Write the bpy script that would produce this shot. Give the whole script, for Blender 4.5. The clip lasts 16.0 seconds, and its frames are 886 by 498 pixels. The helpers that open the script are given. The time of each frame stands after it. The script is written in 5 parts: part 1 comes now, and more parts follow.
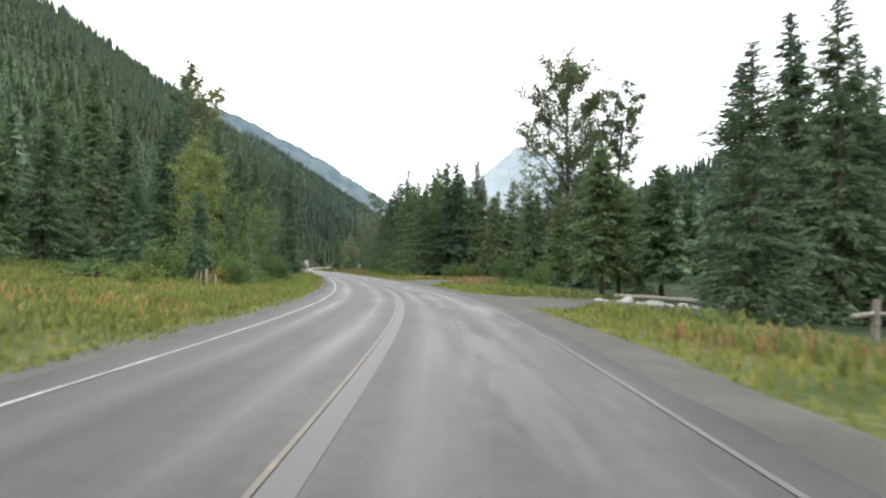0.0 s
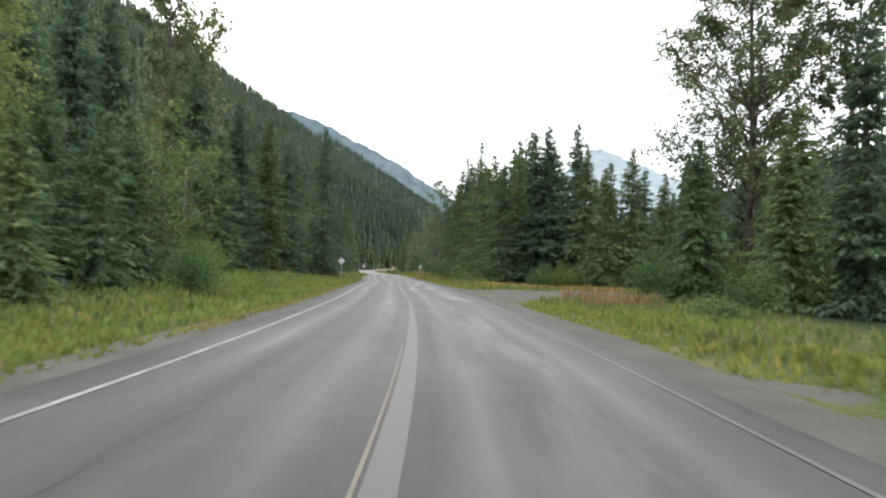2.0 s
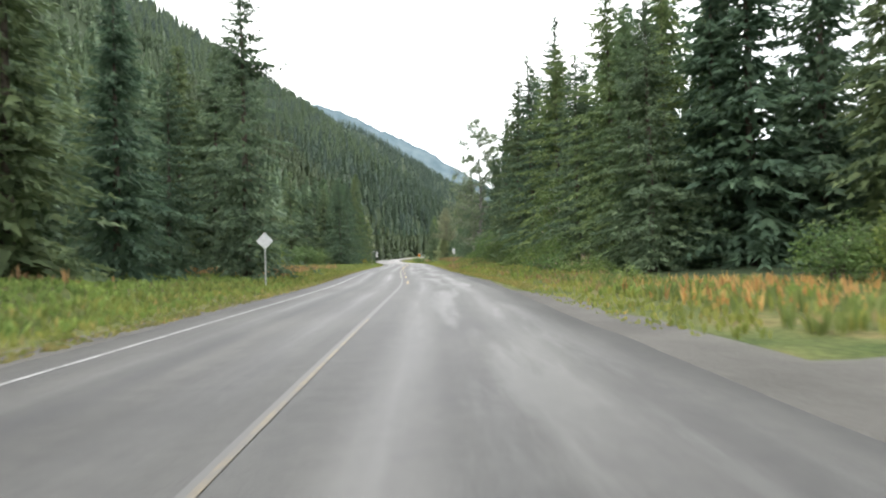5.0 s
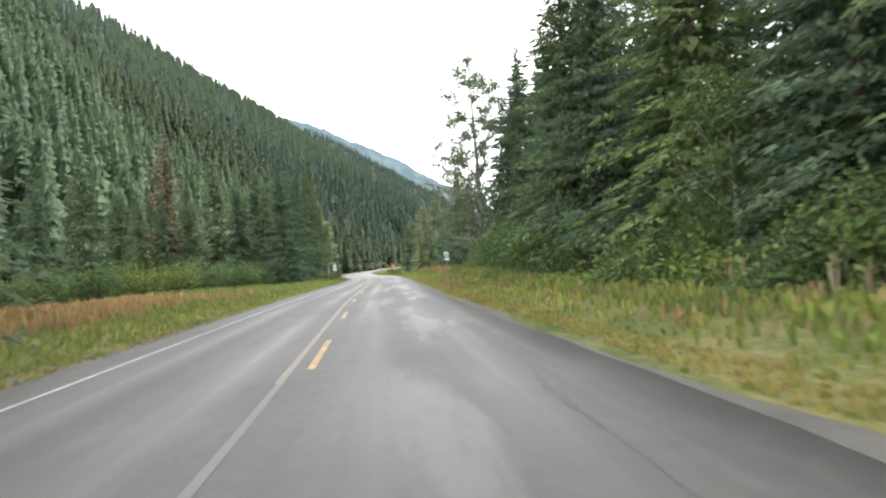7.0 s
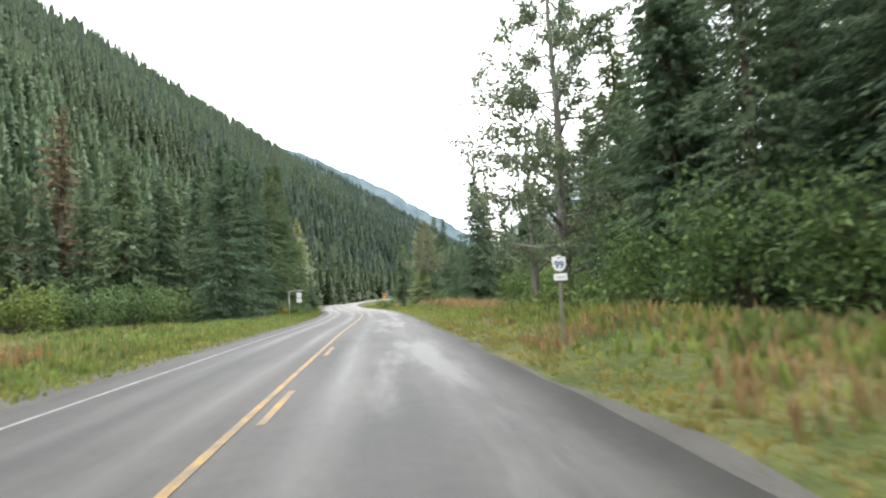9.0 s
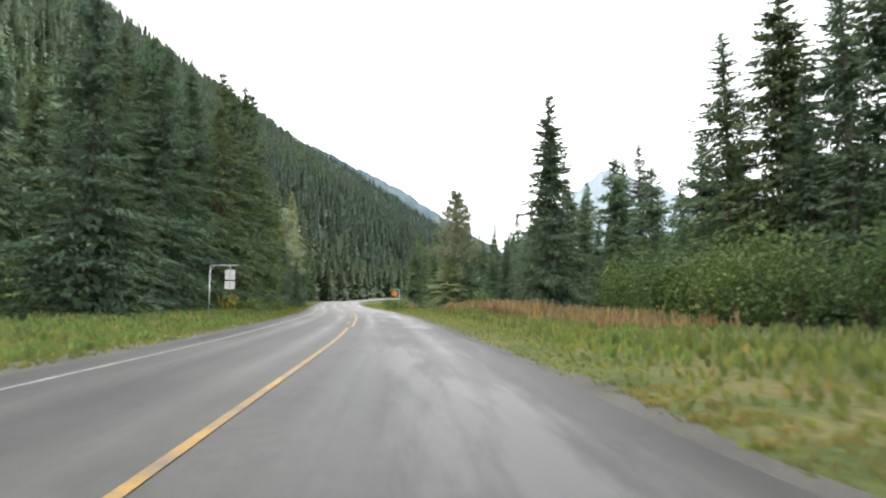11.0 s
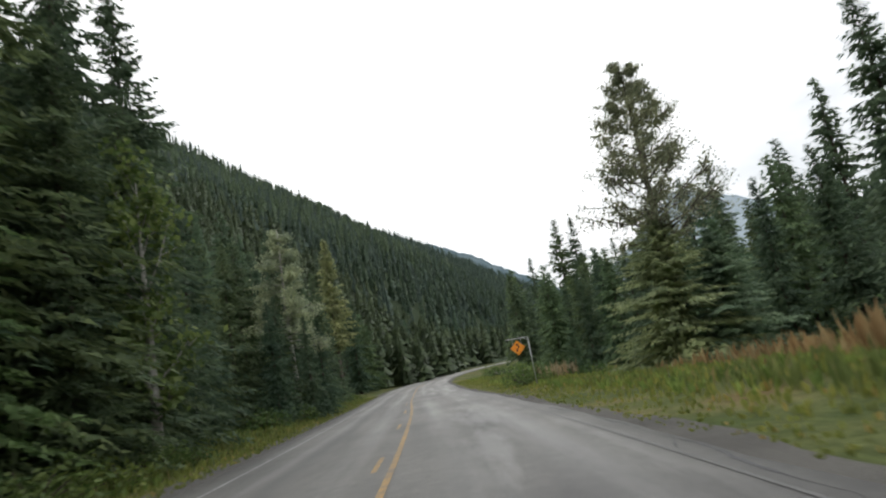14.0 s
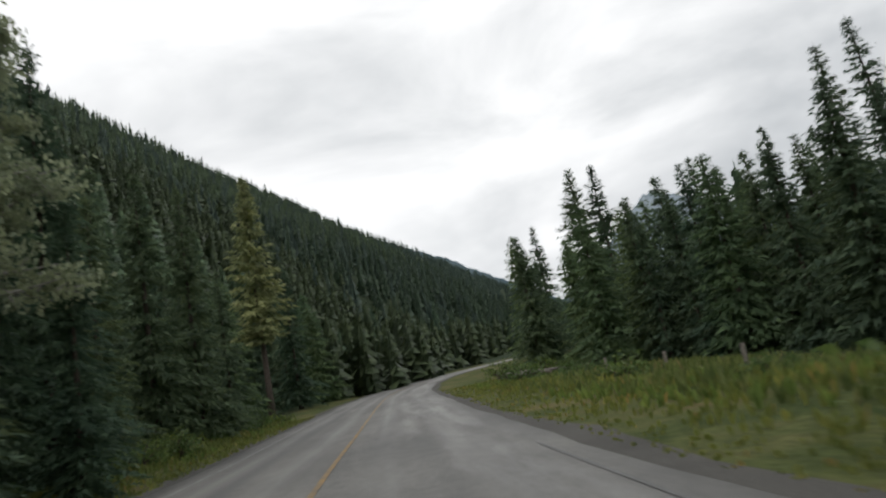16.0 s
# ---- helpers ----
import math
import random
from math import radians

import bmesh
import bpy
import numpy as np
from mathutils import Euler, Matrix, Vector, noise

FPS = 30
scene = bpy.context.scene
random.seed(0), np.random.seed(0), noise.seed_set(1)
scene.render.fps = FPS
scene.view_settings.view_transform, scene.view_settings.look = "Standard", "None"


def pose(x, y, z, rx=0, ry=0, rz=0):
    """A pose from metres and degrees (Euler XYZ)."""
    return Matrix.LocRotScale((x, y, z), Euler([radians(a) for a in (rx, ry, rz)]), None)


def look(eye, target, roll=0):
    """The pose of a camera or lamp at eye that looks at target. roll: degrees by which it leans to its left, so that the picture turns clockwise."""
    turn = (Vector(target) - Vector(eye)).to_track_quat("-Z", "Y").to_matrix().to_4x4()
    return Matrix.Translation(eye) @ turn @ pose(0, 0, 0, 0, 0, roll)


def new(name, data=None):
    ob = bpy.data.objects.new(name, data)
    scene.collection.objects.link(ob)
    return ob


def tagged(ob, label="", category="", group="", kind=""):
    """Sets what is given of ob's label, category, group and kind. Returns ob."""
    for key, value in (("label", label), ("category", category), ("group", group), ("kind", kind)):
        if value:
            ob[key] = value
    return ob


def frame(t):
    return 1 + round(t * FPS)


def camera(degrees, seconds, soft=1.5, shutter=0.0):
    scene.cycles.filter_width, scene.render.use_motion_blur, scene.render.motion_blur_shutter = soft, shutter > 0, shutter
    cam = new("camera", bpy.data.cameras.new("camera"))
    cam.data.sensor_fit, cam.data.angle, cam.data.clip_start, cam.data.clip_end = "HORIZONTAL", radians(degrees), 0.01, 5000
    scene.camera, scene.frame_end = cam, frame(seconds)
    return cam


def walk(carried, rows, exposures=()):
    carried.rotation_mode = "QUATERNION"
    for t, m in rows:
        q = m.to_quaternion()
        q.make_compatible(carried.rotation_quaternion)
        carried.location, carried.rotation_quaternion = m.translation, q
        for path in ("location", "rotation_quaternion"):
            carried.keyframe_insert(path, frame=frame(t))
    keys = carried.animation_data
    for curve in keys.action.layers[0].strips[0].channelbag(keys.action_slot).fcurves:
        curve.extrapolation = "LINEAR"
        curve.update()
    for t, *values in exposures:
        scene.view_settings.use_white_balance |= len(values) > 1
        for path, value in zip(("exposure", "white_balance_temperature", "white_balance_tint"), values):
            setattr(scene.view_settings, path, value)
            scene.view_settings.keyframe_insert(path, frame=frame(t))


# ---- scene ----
cam = camera(71.0, 16.0, soft=2.1, shutter=0.25)
PATH = [
    (0, (1.176, 0.778, 1.571), (1.146, 2.777, 1.636), 0.8),
    (0.5, (0.820, 8.646, 1.530), (0.688, 10.640, 1.593), 2.3),
    (1, (0.378, 16.517, 1.464), (0.174, 18.505, 1.532), 2.8),
    (1.5, (-0.254, 24.364, 1.527), (-0.509, 26.346, 1.598), 2.5),
    (2, (-1.046, 32.171, 1.565), (-1.307, 34.153, 1.636), 1.8),
    (2.5, (-2.069, 39.945, 1.501), (-2.359, 41.923, 1.554), 1.3),
    (3, (-3.254, 47.729, 1.428), (-3.567, 49.704, 1.470), 0.1),
    (3.5, (-4.584, 55.593, 1.369), (-4.931, 57.563, 1.401), -0.7),
    (4, (-6.006, 63.550, 1.314), (-6.366, 65.517, 1.342), -1.4),
    (4.2, (-6.594, 66.733, 1.314), (-6.970, 68.697, 1.339), -1.9),
    (6.3, (-13.185, 100.012, 1.447), (-13.533, 101.981, 1.478), -0.4),
    (6.5, (-13.853, 103.156, 1.455), (-14.179, 105.129, 1.483), -1.8),
    (7, (-15.643, 110.933, 1.483), (-15.931, 112.912, 1.533), -4.2),
    (7.5, (-17.559, 118.541, 1.484), (-17.821, 120.522, 1.565), -5.0),
    (8, (-19.521, 126.075, 1.498), (-19.771, 128.053, 1.648), -4.6),
    (8.5, (-21.375, 133.697, 1.497), (-21.622, 135.675, 1.662), -3.3),
    (9, (-23.217, 141.431, 1.538), (-23.464, 143.410, 1.690), -3.1),
    (9.2, (-23.978, 144.543, 1.554), (-24.234, 146.521, 1.701), -3.0),
    (11.3, (-31.931, 177.320, 1.225), (-32.213, 179.293, 1.396), 0.8),
    (11.5, (-32.706, 180.430, 1.235), (-32.998, 182.401, 1.412), 0.8),
    (12, (-34.713, 188.167, 1.237), (-35.200, 190.094, 1.466), -3.9),
    (12.5, (-36.726, 195.960, 1.286), (-37.251, 197.870, 1.556), -1.8),
    (13, (-38.722, 203.782, 1.386), (-39.255, 205.686, 1.688), -0.5),
    (13.5, (-40.843, 211.561, 1.393), (-41.306, 213.469, 1.773), -5.2),
    (14, (-43.004, 219.407, 1.390), (-43.490, 221.307, 1.781), -10.6),
    (14.5, (-45.303, 227.331, 1.389), (-45.762, 229.236, 1.789), -9.9),
    (15, (-47.775, 235.265, 1.514), (-48.187, 237.178, 1.929), -9.7),
    (15.5, (-50.308, 243.193, 1.442), (-50.714, 245.108, 1.852), -10.2),
    (16, (-52.928, 251.136, 1.384), (-53.333, 253.055, 1.774), -11.4),
]
walk(cam, [(t, look(eye, target, roll)) for t, eye, target, roll in PATH],
     [(0, -0.05), (2, -0.15), (4, 0.2), (6.5, 0.42), (9.2, 0.42), (11.3, 0.0), (12, -0.3), (12.5, -0.5), (13.3, -0.75), (14.4, -0.98), (15.2, -1.35), (16, -1.5)])

# ---- light ----
SUN_ELEV, SUN_TURN = 48.0, 200.0
world = bpy.data.worlds.new("overcast_sky")
scene.world = world
world.use_nodes = True
wn, wl = world.node_tree.nodes, world.node_tree.links
wn.clear()
w_out = wn.new("ShaderNodeOutputWorld")
w_bg = wn.new("ShaderNodeBackground")
w_sky = wn.new("ShaderNodeTexSky")
w_sky.sky_type = "NISHITA"
w_sky.sun_disc = False
w_sky.sun_elevation = radians(SUN_ELEV)
w_sky.sun_rotation = radians(SUN_TURN)
w_co = wn.new("ShaderNodeTexCoord")
w_map = wn.new("ShaderNodeMapping")
w_map.inputs["Scale"].default_value = (1.0, 1.0, 2.6)
w_map.inputs["Location"].default_value = (0.35, 0.2, 0.1)
w_noise = wn.new("ShaderNodeTexNoise")
w_noise.inputs["Scale"].default_value = 1.9
w_noise.inputs["Detail"].default_value = 6.0
w_noise.inputs["Roughness"].default_value = 0.52
w_noise.inputs["Distortion"].default_value = 0.35
w_ramp = wn.new("ShaderNodeValToRGB")
w_ramp.color_ramp.elements[0].position = 0.28
w_ramp.color_ramp.elements[0].color = (0.46, 0.485, 0.505, 1)
w_ramp.color_ramp.elements[1].position = 0.58
w_ramp.color_ramp.elements[1].color = (1.0, 1.0, 1.0, 1)
w_cloud = wn.new("ShaderNodeMixRGB")
w_cloud.blend_type = "MULTIPLY"
w_cloud.inputs[0].default_value = 1.0
w_cloud.inputs[2].default_value = (24.0, 24.2, 24.4, 1)
w_mix = wn.new("ShaderNodeMixRGB")
w_mix.inputs[0].default_value = 0.95
wl.new(w_co.outputs["Generated"], w_map.inputs["Vector"])
wl.new(w_map.outputs[0], w_noise.inputs["Vector"])
wl.new(w_noise.outputs["Fac"], w_ramp.inputs["Fac"])
wl.new(w_ramp.outputs["Color"], w_cloud.inputs[1])
wl.new(w_sky.outputs[0], w_mix.inputs[1])
wl.new(w_cloud.outputs[0], w_mix.inputs[2])
wl.new(w_mix.outputs[0], w_bg.inputs["Color"])
w_bg.inputs["Strength"].default_value = 0.125
wl.new(w_bg.outputs[0], w_out.inputs["Surface"])

sun_data = bpy.data.lights.new("sun", "SUN")
sun_data.energy, sun_data.angle, sun_data.color = 1.2, radians(25), (1.0, 0.97, 0.92)
sun = new("sun", sun_data)
sun.matrix_world = look((0, 0, 300), (-math.sin(radians(SUN_TURN)) * 300 / math.tan(radians(SUN_ELEV)),
                                      -math.cos(radians(SUN_TURN)) * 300 / math.tan(radians(SUN_ELEV)), 0))

# ---- materials ----


def nodes_of(name):
    m = bpy.data.materials.new(name)
    m.use_nodes = True
    nt = m.node_tree
    b = nt.nodes["Principled BSDF"]
    return m, nt, b


def tone(nt, kind, scale, detail, stops, vector=None, rough=0.55):
    """A noise or per-piece value turned into a colour through stops of (position, colour)."""
    ramp = nt.nodes.new("ShaderNodeValToRGB")
    while len(ramp.color_ramp.elements) < len(stops):
        ramp.color_ramp.elements.new(0.5)
    for e, (p, c) in zip(ramp.color_ramp.elements, stops):
        e.position, e.color = p, (*c, 1)
    if kind == "noise":
        n = nt.nodes.new("ShaderNodeTexNoise")
        n.inputs["Scale"].default_value, n.inputs["Detail"].default_value = scale, detail
        n.inputs["Roughness"].default_value = rough
        if vector is None:
            g = nt.nodes.new("ShaderNodeNewGeometry")
            vector = g.outputs["Position"]
        nt.links.new(vector, n.inputs["Vector"])
        nt.links.new(n.outputs["Fac"], ramp.inputs["Fac"])
    elif kind == "island":
        g = nt.nodes.new("ShaderNodeNewGeometry")
        nt.links.new(g.outputs["Random Per Island"], ramp.inputs["Fac"])
    else:
        g = nt.nodes.new("ShaderNodeObjectInfo")
        nt.links.new(g.outputs["Random"], ramp.inputs["Fac"])
    return ramp.outputs["Color"]


def mixed(nt, a, b, fac, mode="MIX"):
    m = nt.nodes.new("ShaderNodeMixRGB")
    m.blend_type = mode
    for socket, v in zip(m.inputs, (fac, a, b)):
        if isinstance(v, (int, float)):
            socket.default_value = v
        elif isinstance(v, tuple):
            socket.default_value = (*v, 1)
        else:
            nt.links.new(v, socket)
    return m.outputs[0]


def bumped(nt, b, scale, strength, distance, vector=None):
    n = nt.nodes.new("ShaderNodeTexNoise")
    n.inputs["Scale"].default_value, n.inputs["Detail"].default_value = scale, 5
    if vector is None:
        vector = nt.nodes.new("ShaderNodeNewGeometry").outputs["Position"]
    nt.links.new(vector, n.inputs["Vector"])
    bp = nt.nodes.new("ShaderNodeBump")
    bp.inputs["Strength"].default_value, bp.inputs["Distance"].default_value = strength, distance
    nt.links.new(n.outputs["Fac"], bp.inputs["Height"])
    nt.links.new(bp.outputs[0], b.inputs["Normal"])


def leafy(name, dark, mid, light, odd=None, gloss=0.55, through_leaf=0.33):
    """Foliage: every sprig its own tint, each plant shifted as a whole."""
    m, nt, b = nodes_of(name)
    stops = [(0.0, dark), (0.55, mid), (0.93, light)]
    if odd:
        stops.append((0.97, odd))
    col = tone(nt, "island", 1, 1, stops)
    whole = tone(nt, "object", 1, 1, [(0.0, (0.78, 0.88, 0.92)), (0.5, (1.0, 1.0, 1.0)), (1.0, (1.24, 1.13, 0.86))])
    col = mixed(nt, col, whole, 1.0, "MULTIPLY")
    big = tone(nt, "noise", 0.7, 3, [(0.35, (0.75, 0.78, 0.8)), (0.65, (1.2, 1.15, 1.05))])
    col = mixed(nt, col, big, 1.0, "MULTIPLY")
    nt.links.new(col, b.inputs["Base Color"])
    b.inputs["Roughness"].default_value = gloss
    b.inputs["Specular IOR Level"].default_value = 0.25
    if through_leaf:
        tr = nt.nodes.new("ShaderNodeBsdfTranslucent")
        nt.links.new(col, tr.inputs["Color"])
        ms = nt.nodes.new("ShaderNodeMixShader")
        ms.inputs[0].default_value = through_leaf
        nt.links.new(b.outputs[0], ms.inputs[1])
        nt.links.new(tr.outputs[0], ms.inputs[2])
        nt.links.new(ms.outputs[0], nt.nodes["Material Output"].inputs["Surface"])
    return m


def plain(name, dark, light, scale=8.0, rough=0.7, metal=0.0, bump=0.0):
    m, nt, b = nodes_of(name)
    nt.links.new(tone(nt, "noise", scale, 5, [(0.3, dark), (0.7, light)]), b.inputs["Base Color"])
    b.inputs["Roughness"].default_value, b.inputs["Metallic"].default_value = rough, metal
    if bump:
        bumped(nt, b, scale * 2, 0.6, bump)
    return m


def asphalt():
    m, nt, b = nodes_of("weathered_asphalt")
    uv = nt.nodes.new("ShaderNodeUVMap")
    uv.uv_map = "lane"
    along = nt.nodes.new("ShaderNodeMapping")
    along.inputs["Scale"].default_value = (1.0, 0.06, 1.0)
    nt.links.new(uv.outputs[0], along.inputs["Vector"])
    fine = tone(nt, "noise", 60, 4, [(0.3, (0.056, 0.0553, 0.0535)), (0.7, (0.104, 0.1025, 0.099))])
    band = tone(nt, "noise", 1.3, 4, [(0.3, (0.8, 0.8, 0.81)), (0.7, (1.2, 1.19, 1.17))], along.outputs[0])
    patch = tone(nt, "noise", 0.22, 5, [(0.3, (0.72, 0.72, 0.73)), (0.7, (1.2, 1.2, 1.18))])
    grit = tone(nt, "noise", 3.5, 6, [(0.32, (0.8, 0.8, 0.81)), (0.68, (1.16, 1.16, 1.15))], rough=0.7)
    # polished wheel tracks
    sep = nt.nodes.new("ShaderNodeSeparateXYZ")
    nt.links.new(uv.outputs[0], sep.inputs[0])
    ab = nt.nodes.new("ShaderNodeMath")
    ab.operation = "ABSOLUTE"
    nt.links.new(sep.outputs[0], ab.inputs[0])
    ramp = nt.nodes.new("ShaderNodeValToRGB")
    sc = nt.nodes.new("ShaderNodeMath")
    sc.operation = "MULTIPLY"
    sc.inputs[1].default_value = 0.2
    nt.links.new(ab.outputs[0], sc.inputs[0])
    nt.links.new(sc.outputs[0], ramp.inputs[0])
    while len(ramp.color_ramp.elements) < 8:
        ramp.color_ramp.elements.new(0.5)
    for e, (p, v) in zip(ramp.color_ramp.elements, ((0.0, 0.1), (0.09, 0.0), (0.19, 1.0), (0.3, 0.1), (0.45, 0.05), (0.56, 1.0), (0.68, 0.1), (1.0, 0.0))):
        e.position, e.color = p, (v, v, v, 1)
    uneven = tone(nt, "noise", 0.9, 4, [(0.35, (0, 0, 0)), (0.7, (1, 1, 1))], along.outputs[0])
    track = mixed(nt, ramp.outputs[0], uneven, 0.85, "MULTIPLY")
    col = mixed(nt, mixed(nt, mixed(nt, fine, grit, 1.0, "MULTIPLY"), band, 0.8, "MULTIPLY"), patch, 1.0, "MULTIPLY")
    col = mixed(nt, col, (0.15, 0.148, 0.143), mixed(nt, track, (0.4, 0.4, 0.4), 1.0, "MULTIPLY"))
    # worn blotches on the outer half of the lane that faces ahead
    lane = nt.nodes.new("ShaderNodeValToRGB")
    shift = nt.nodes.new("ShaderNodeMapRange")
    shift.inputs["From Min"].default_value, shift.inputs["From Max"].default_value = -5.0, 0.0
    nt.links.new(sep.outputs[0], shift.inputs["Value"])
    nt.links.new(shift.outputs[0], lane.inputs[0])
    while len(lane.color_ramp.elements) < 4:
        lane.color_ramp.elements.new(0.5)
    for e, (p, v) in zip(lane.color_ramp.elements, ((0.16, 0.0), (0.36, 1.0), (0.66, 0.75), (0.85, 0.0))):
        e.position, e.color = p, (v, v, v, 1)
    longer = nt.nodes.new("ShaderNodeMapping")
    longer.inputs["Scale"].default_value = (1.0, 0.13, 1.0)
    nt.links.new(uv.outputs[0], longer.inputs["Vector"])
    blot = tone(nt, "noise", 0.75, 6, [(0.47, (0, 0, 0)), (0.6, (1, 1, 1))], longer.outputs[0], 0.62)
    worn = mixed(nt, lane.outputs[0], blot, 1.0, "MULTIPLY")
    col = mixed(nt, col, (0.165, 0.163, 0.158), mixed(nt, worn, (0.36, 0.36, 0.36), 1.0, "MULTIPLY"))
    dull = tone(nt, "noise", 0.5, 6, [(0.36, (0.84, 0.84, 0.85)), (0.62, (1.1, 1.1, 1.09))], longer.outputs[0], 0.65)
    col = mixed(nt, col, dull, 1.0, "MULTIPLY")
    # dark damp streak along the middle of the opposite lane, wandering and broken
    drift = nt.nodes.new("ShaderNodeTexNoise")
    drift.inputs["Scale"].default_value, drift.inputs["Detail"].default_value = 0.9, 4
    nt.links.new(along.outputs[0], drift.inputs["Vector"])
    bent = nt.nodes.new("ShaderNodeMath")
    bent.operation = "MULTIPLY_ADD"
    bent.inputs[1].default_value = 0.9
    nt.links.new(drift.outputs["Fac"], bent.inputs[0])
    nt.links.new(sep.outputs[0], bent.inputs[2])
    streak = nt.nodes.new("ShaderNodeValToRGB")
    over = nt.nodes.new("ShaderNodeMapRange")
    over.inputs["From Min"].default_value, over.inputs["From Max"].default_value = 1.9, 3.4
    nt.links.new(bent.outputs[0], over.inputs["Value"])
    nt.links.new(over.outputs[0], streak.inputs[0])
    while len(streak.color_ramp.elements) < 4:
        streak.color_ramp.elements.new(0.5)
    for e, (p, v) in zip(streak.color_ramp.elements, ((0.26, 0.0), (0.47, 1.0), (0.55, 1.0), (0.8, 0.0))):
        e.position, e.color = p, (v, v, v, 1)
    broken = tone(nt, "noise", 0.16, 5, [(0.34, (0.15, 0.15, 0.15)), (0.48, (1, 1, 1))])
    damp = mixed(nt, streak.outputs[0], broken, 1.0, "MULTIPLY")
    col = mixed(nt, col, (0.052, 0.052, 0.053), mixed(nt, damp, (0.75, 0.75, 0.75), 1.0, "MULTIPLY"))
    # darkened before the long meadow, brightened beyond it: offsets exposure in the colour
    exposure_gain = nt.nodes.new("ShaderNodeMapRange")
    exposure_gain.inputs["From Min"].default_value, exposure_gain.inputs["From Max"].default_value = 292.0, 345.0
    nt.links.new(sep.outputs[1], exposure_gain.inputs["Value"])
    col = mixed(nt, col, mixed(nt, (0.78, 0.78, 0.77), (2.05, 2.01, 1.95), exposure_gain.outputs[0]), 1.0, "MULTIPLY")
    track = mixed(nt, track, mixed(nt, worn, (0.8, 0.8, 0.8), 1.0, "MULTIPLY"), 1.0, "LIGHTEN")
    nt.links.new(col, b.inputs["Base Color"])
    rr = nt.nodes.new("ShaderNodeMapRange")
    rr.inputs["To Min"].default_value, rr.inputs["To Max"].default_value = 0.62, 0.4
    nt.links.new(track, rr.inputs["Value"])
    nt.links.new(rr.outputs[0], b.inputs["Roughness"])
    b.inputs["Specular IOR Level"].default_value = 0.4
    bumped(nt, b, 90, 0.5, 0.006)
    return m


def worn_paint(name, paint, wear):
    m, nt, b = nodes_of(name)
    worn = tone(nt, "noise", 14, 6, [(wear - 0.14, (0, 0, 0)), (wear + 0.16, (1, 1, 1))], rough=0.7)
    gone = tone(nt, "noise", 1.1, 5, [(0.36, (0.1, 0.1, 0.1)), (0.6, (1, 1, 1))], rough=0.6)
    worn = mixed(nt, worn, gone, 0.75, "MULTIPLY")
    col = mixed(nt, (0.085, 0.083, 0.08), paint, worn)
    nt.links.new(col, b.inputs["Base Color"])
    b.inputs["Roughness"].default_value = 0.55
    return m


def soil():
    m, nt, b = nodes_of("meadow_soil")
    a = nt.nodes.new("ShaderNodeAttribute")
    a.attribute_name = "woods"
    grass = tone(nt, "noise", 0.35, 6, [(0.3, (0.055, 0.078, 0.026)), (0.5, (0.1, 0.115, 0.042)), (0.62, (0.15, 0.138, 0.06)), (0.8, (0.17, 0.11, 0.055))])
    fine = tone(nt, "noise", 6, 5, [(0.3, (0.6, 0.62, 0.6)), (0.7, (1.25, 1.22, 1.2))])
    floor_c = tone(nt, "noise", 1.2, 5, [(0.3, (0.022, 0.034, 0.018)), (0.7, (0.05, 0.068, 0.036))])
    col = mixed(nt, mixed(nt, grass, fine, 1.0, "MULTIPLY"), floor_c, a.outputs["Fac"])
    nt.links.new(col, b.inputs["Base Color"])
    b.inputs["Roughness"].default_value = 0.95
    b.inputs["Specular IOR Level"].default_value = 0.1
    bumped(nt, b, 5, 0.8, 0.12)
    return m


def gravel():
    m, nt, b = nodes_of("grey_gravel")
    fine = tone(nt, "noise", 26, 6, [(0.3, (0.045, 0.043, 0.039)), (0.7, (0.115, 0.11, 0.1))], rough=0.7)
    broad = tone(nt, "noise", 0.55, 5, [(0.35, (0.78, 0.77, 0.74)), (0.65, (1.2, 1.19, 1.16))])
    nt.links.new(mixed(nt, fine, broad, 1.0, "MULTIPLY"), b.inputs["Base Color"])
    b.inputs["Roughness"].default_value = 0.9
    bumped(nt, b, 40, 0.7, 0.03)
    return m


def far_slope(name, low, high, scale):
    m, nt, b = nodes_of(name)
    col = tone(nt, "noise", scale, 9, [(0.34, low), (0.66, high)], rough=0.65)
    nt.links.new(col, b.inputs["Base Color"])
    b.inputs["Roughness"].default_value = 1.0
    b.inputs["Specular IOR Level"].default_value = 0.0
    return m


M_ASPHALT = asphalt()
M_SOIL = soil()
M_GRAVEL = gravel()
M_WHITE = worn_paint("worn_white_paint", (0.42, 0.42, 0.41), 0.44)
M_YELLOW = worn_paint("worn_yellow_paint", (0.42, 0.235, 0.035), 0.42)
M_OLDYELLOW = worn_paint("old_yellow_paint", (0.2, 0.155, 0.08), 0.48)
M_PALE = worn_paint("ground_off_paint", (0.125, 0.123, 0.117), 0.46)
M_FAINT = worn_paint("faint_old_paint", (0.087, 0.085, 0.08), 0.5)
M_TAR = plain("crack_sealant", (0.032, 0.032, 0.033), (0.07, 0.07, 0.071), 5, 0.6)
M_SPRUCE = leafy("spruce_needles", (0.082, 0.126, 0.08), (0.108, 0.16, 0.1), (0.142, 0.2, 0.12), None, 0.65, 0.45)
M_FIR = leafy("hemlock_needles", (0.1, 0.155, 0.08), (0.13, 0.195, 0.1), (0.172, 0.245, 0.125), None, 0.65, 0.45)
M_BLUE = leafy("young_spruce_needles", (0.1, 0.158, 0.092), (0.13, 0.2, 0.112), (0.172, 0.25, 0.138), None, 0.65, 0.45)
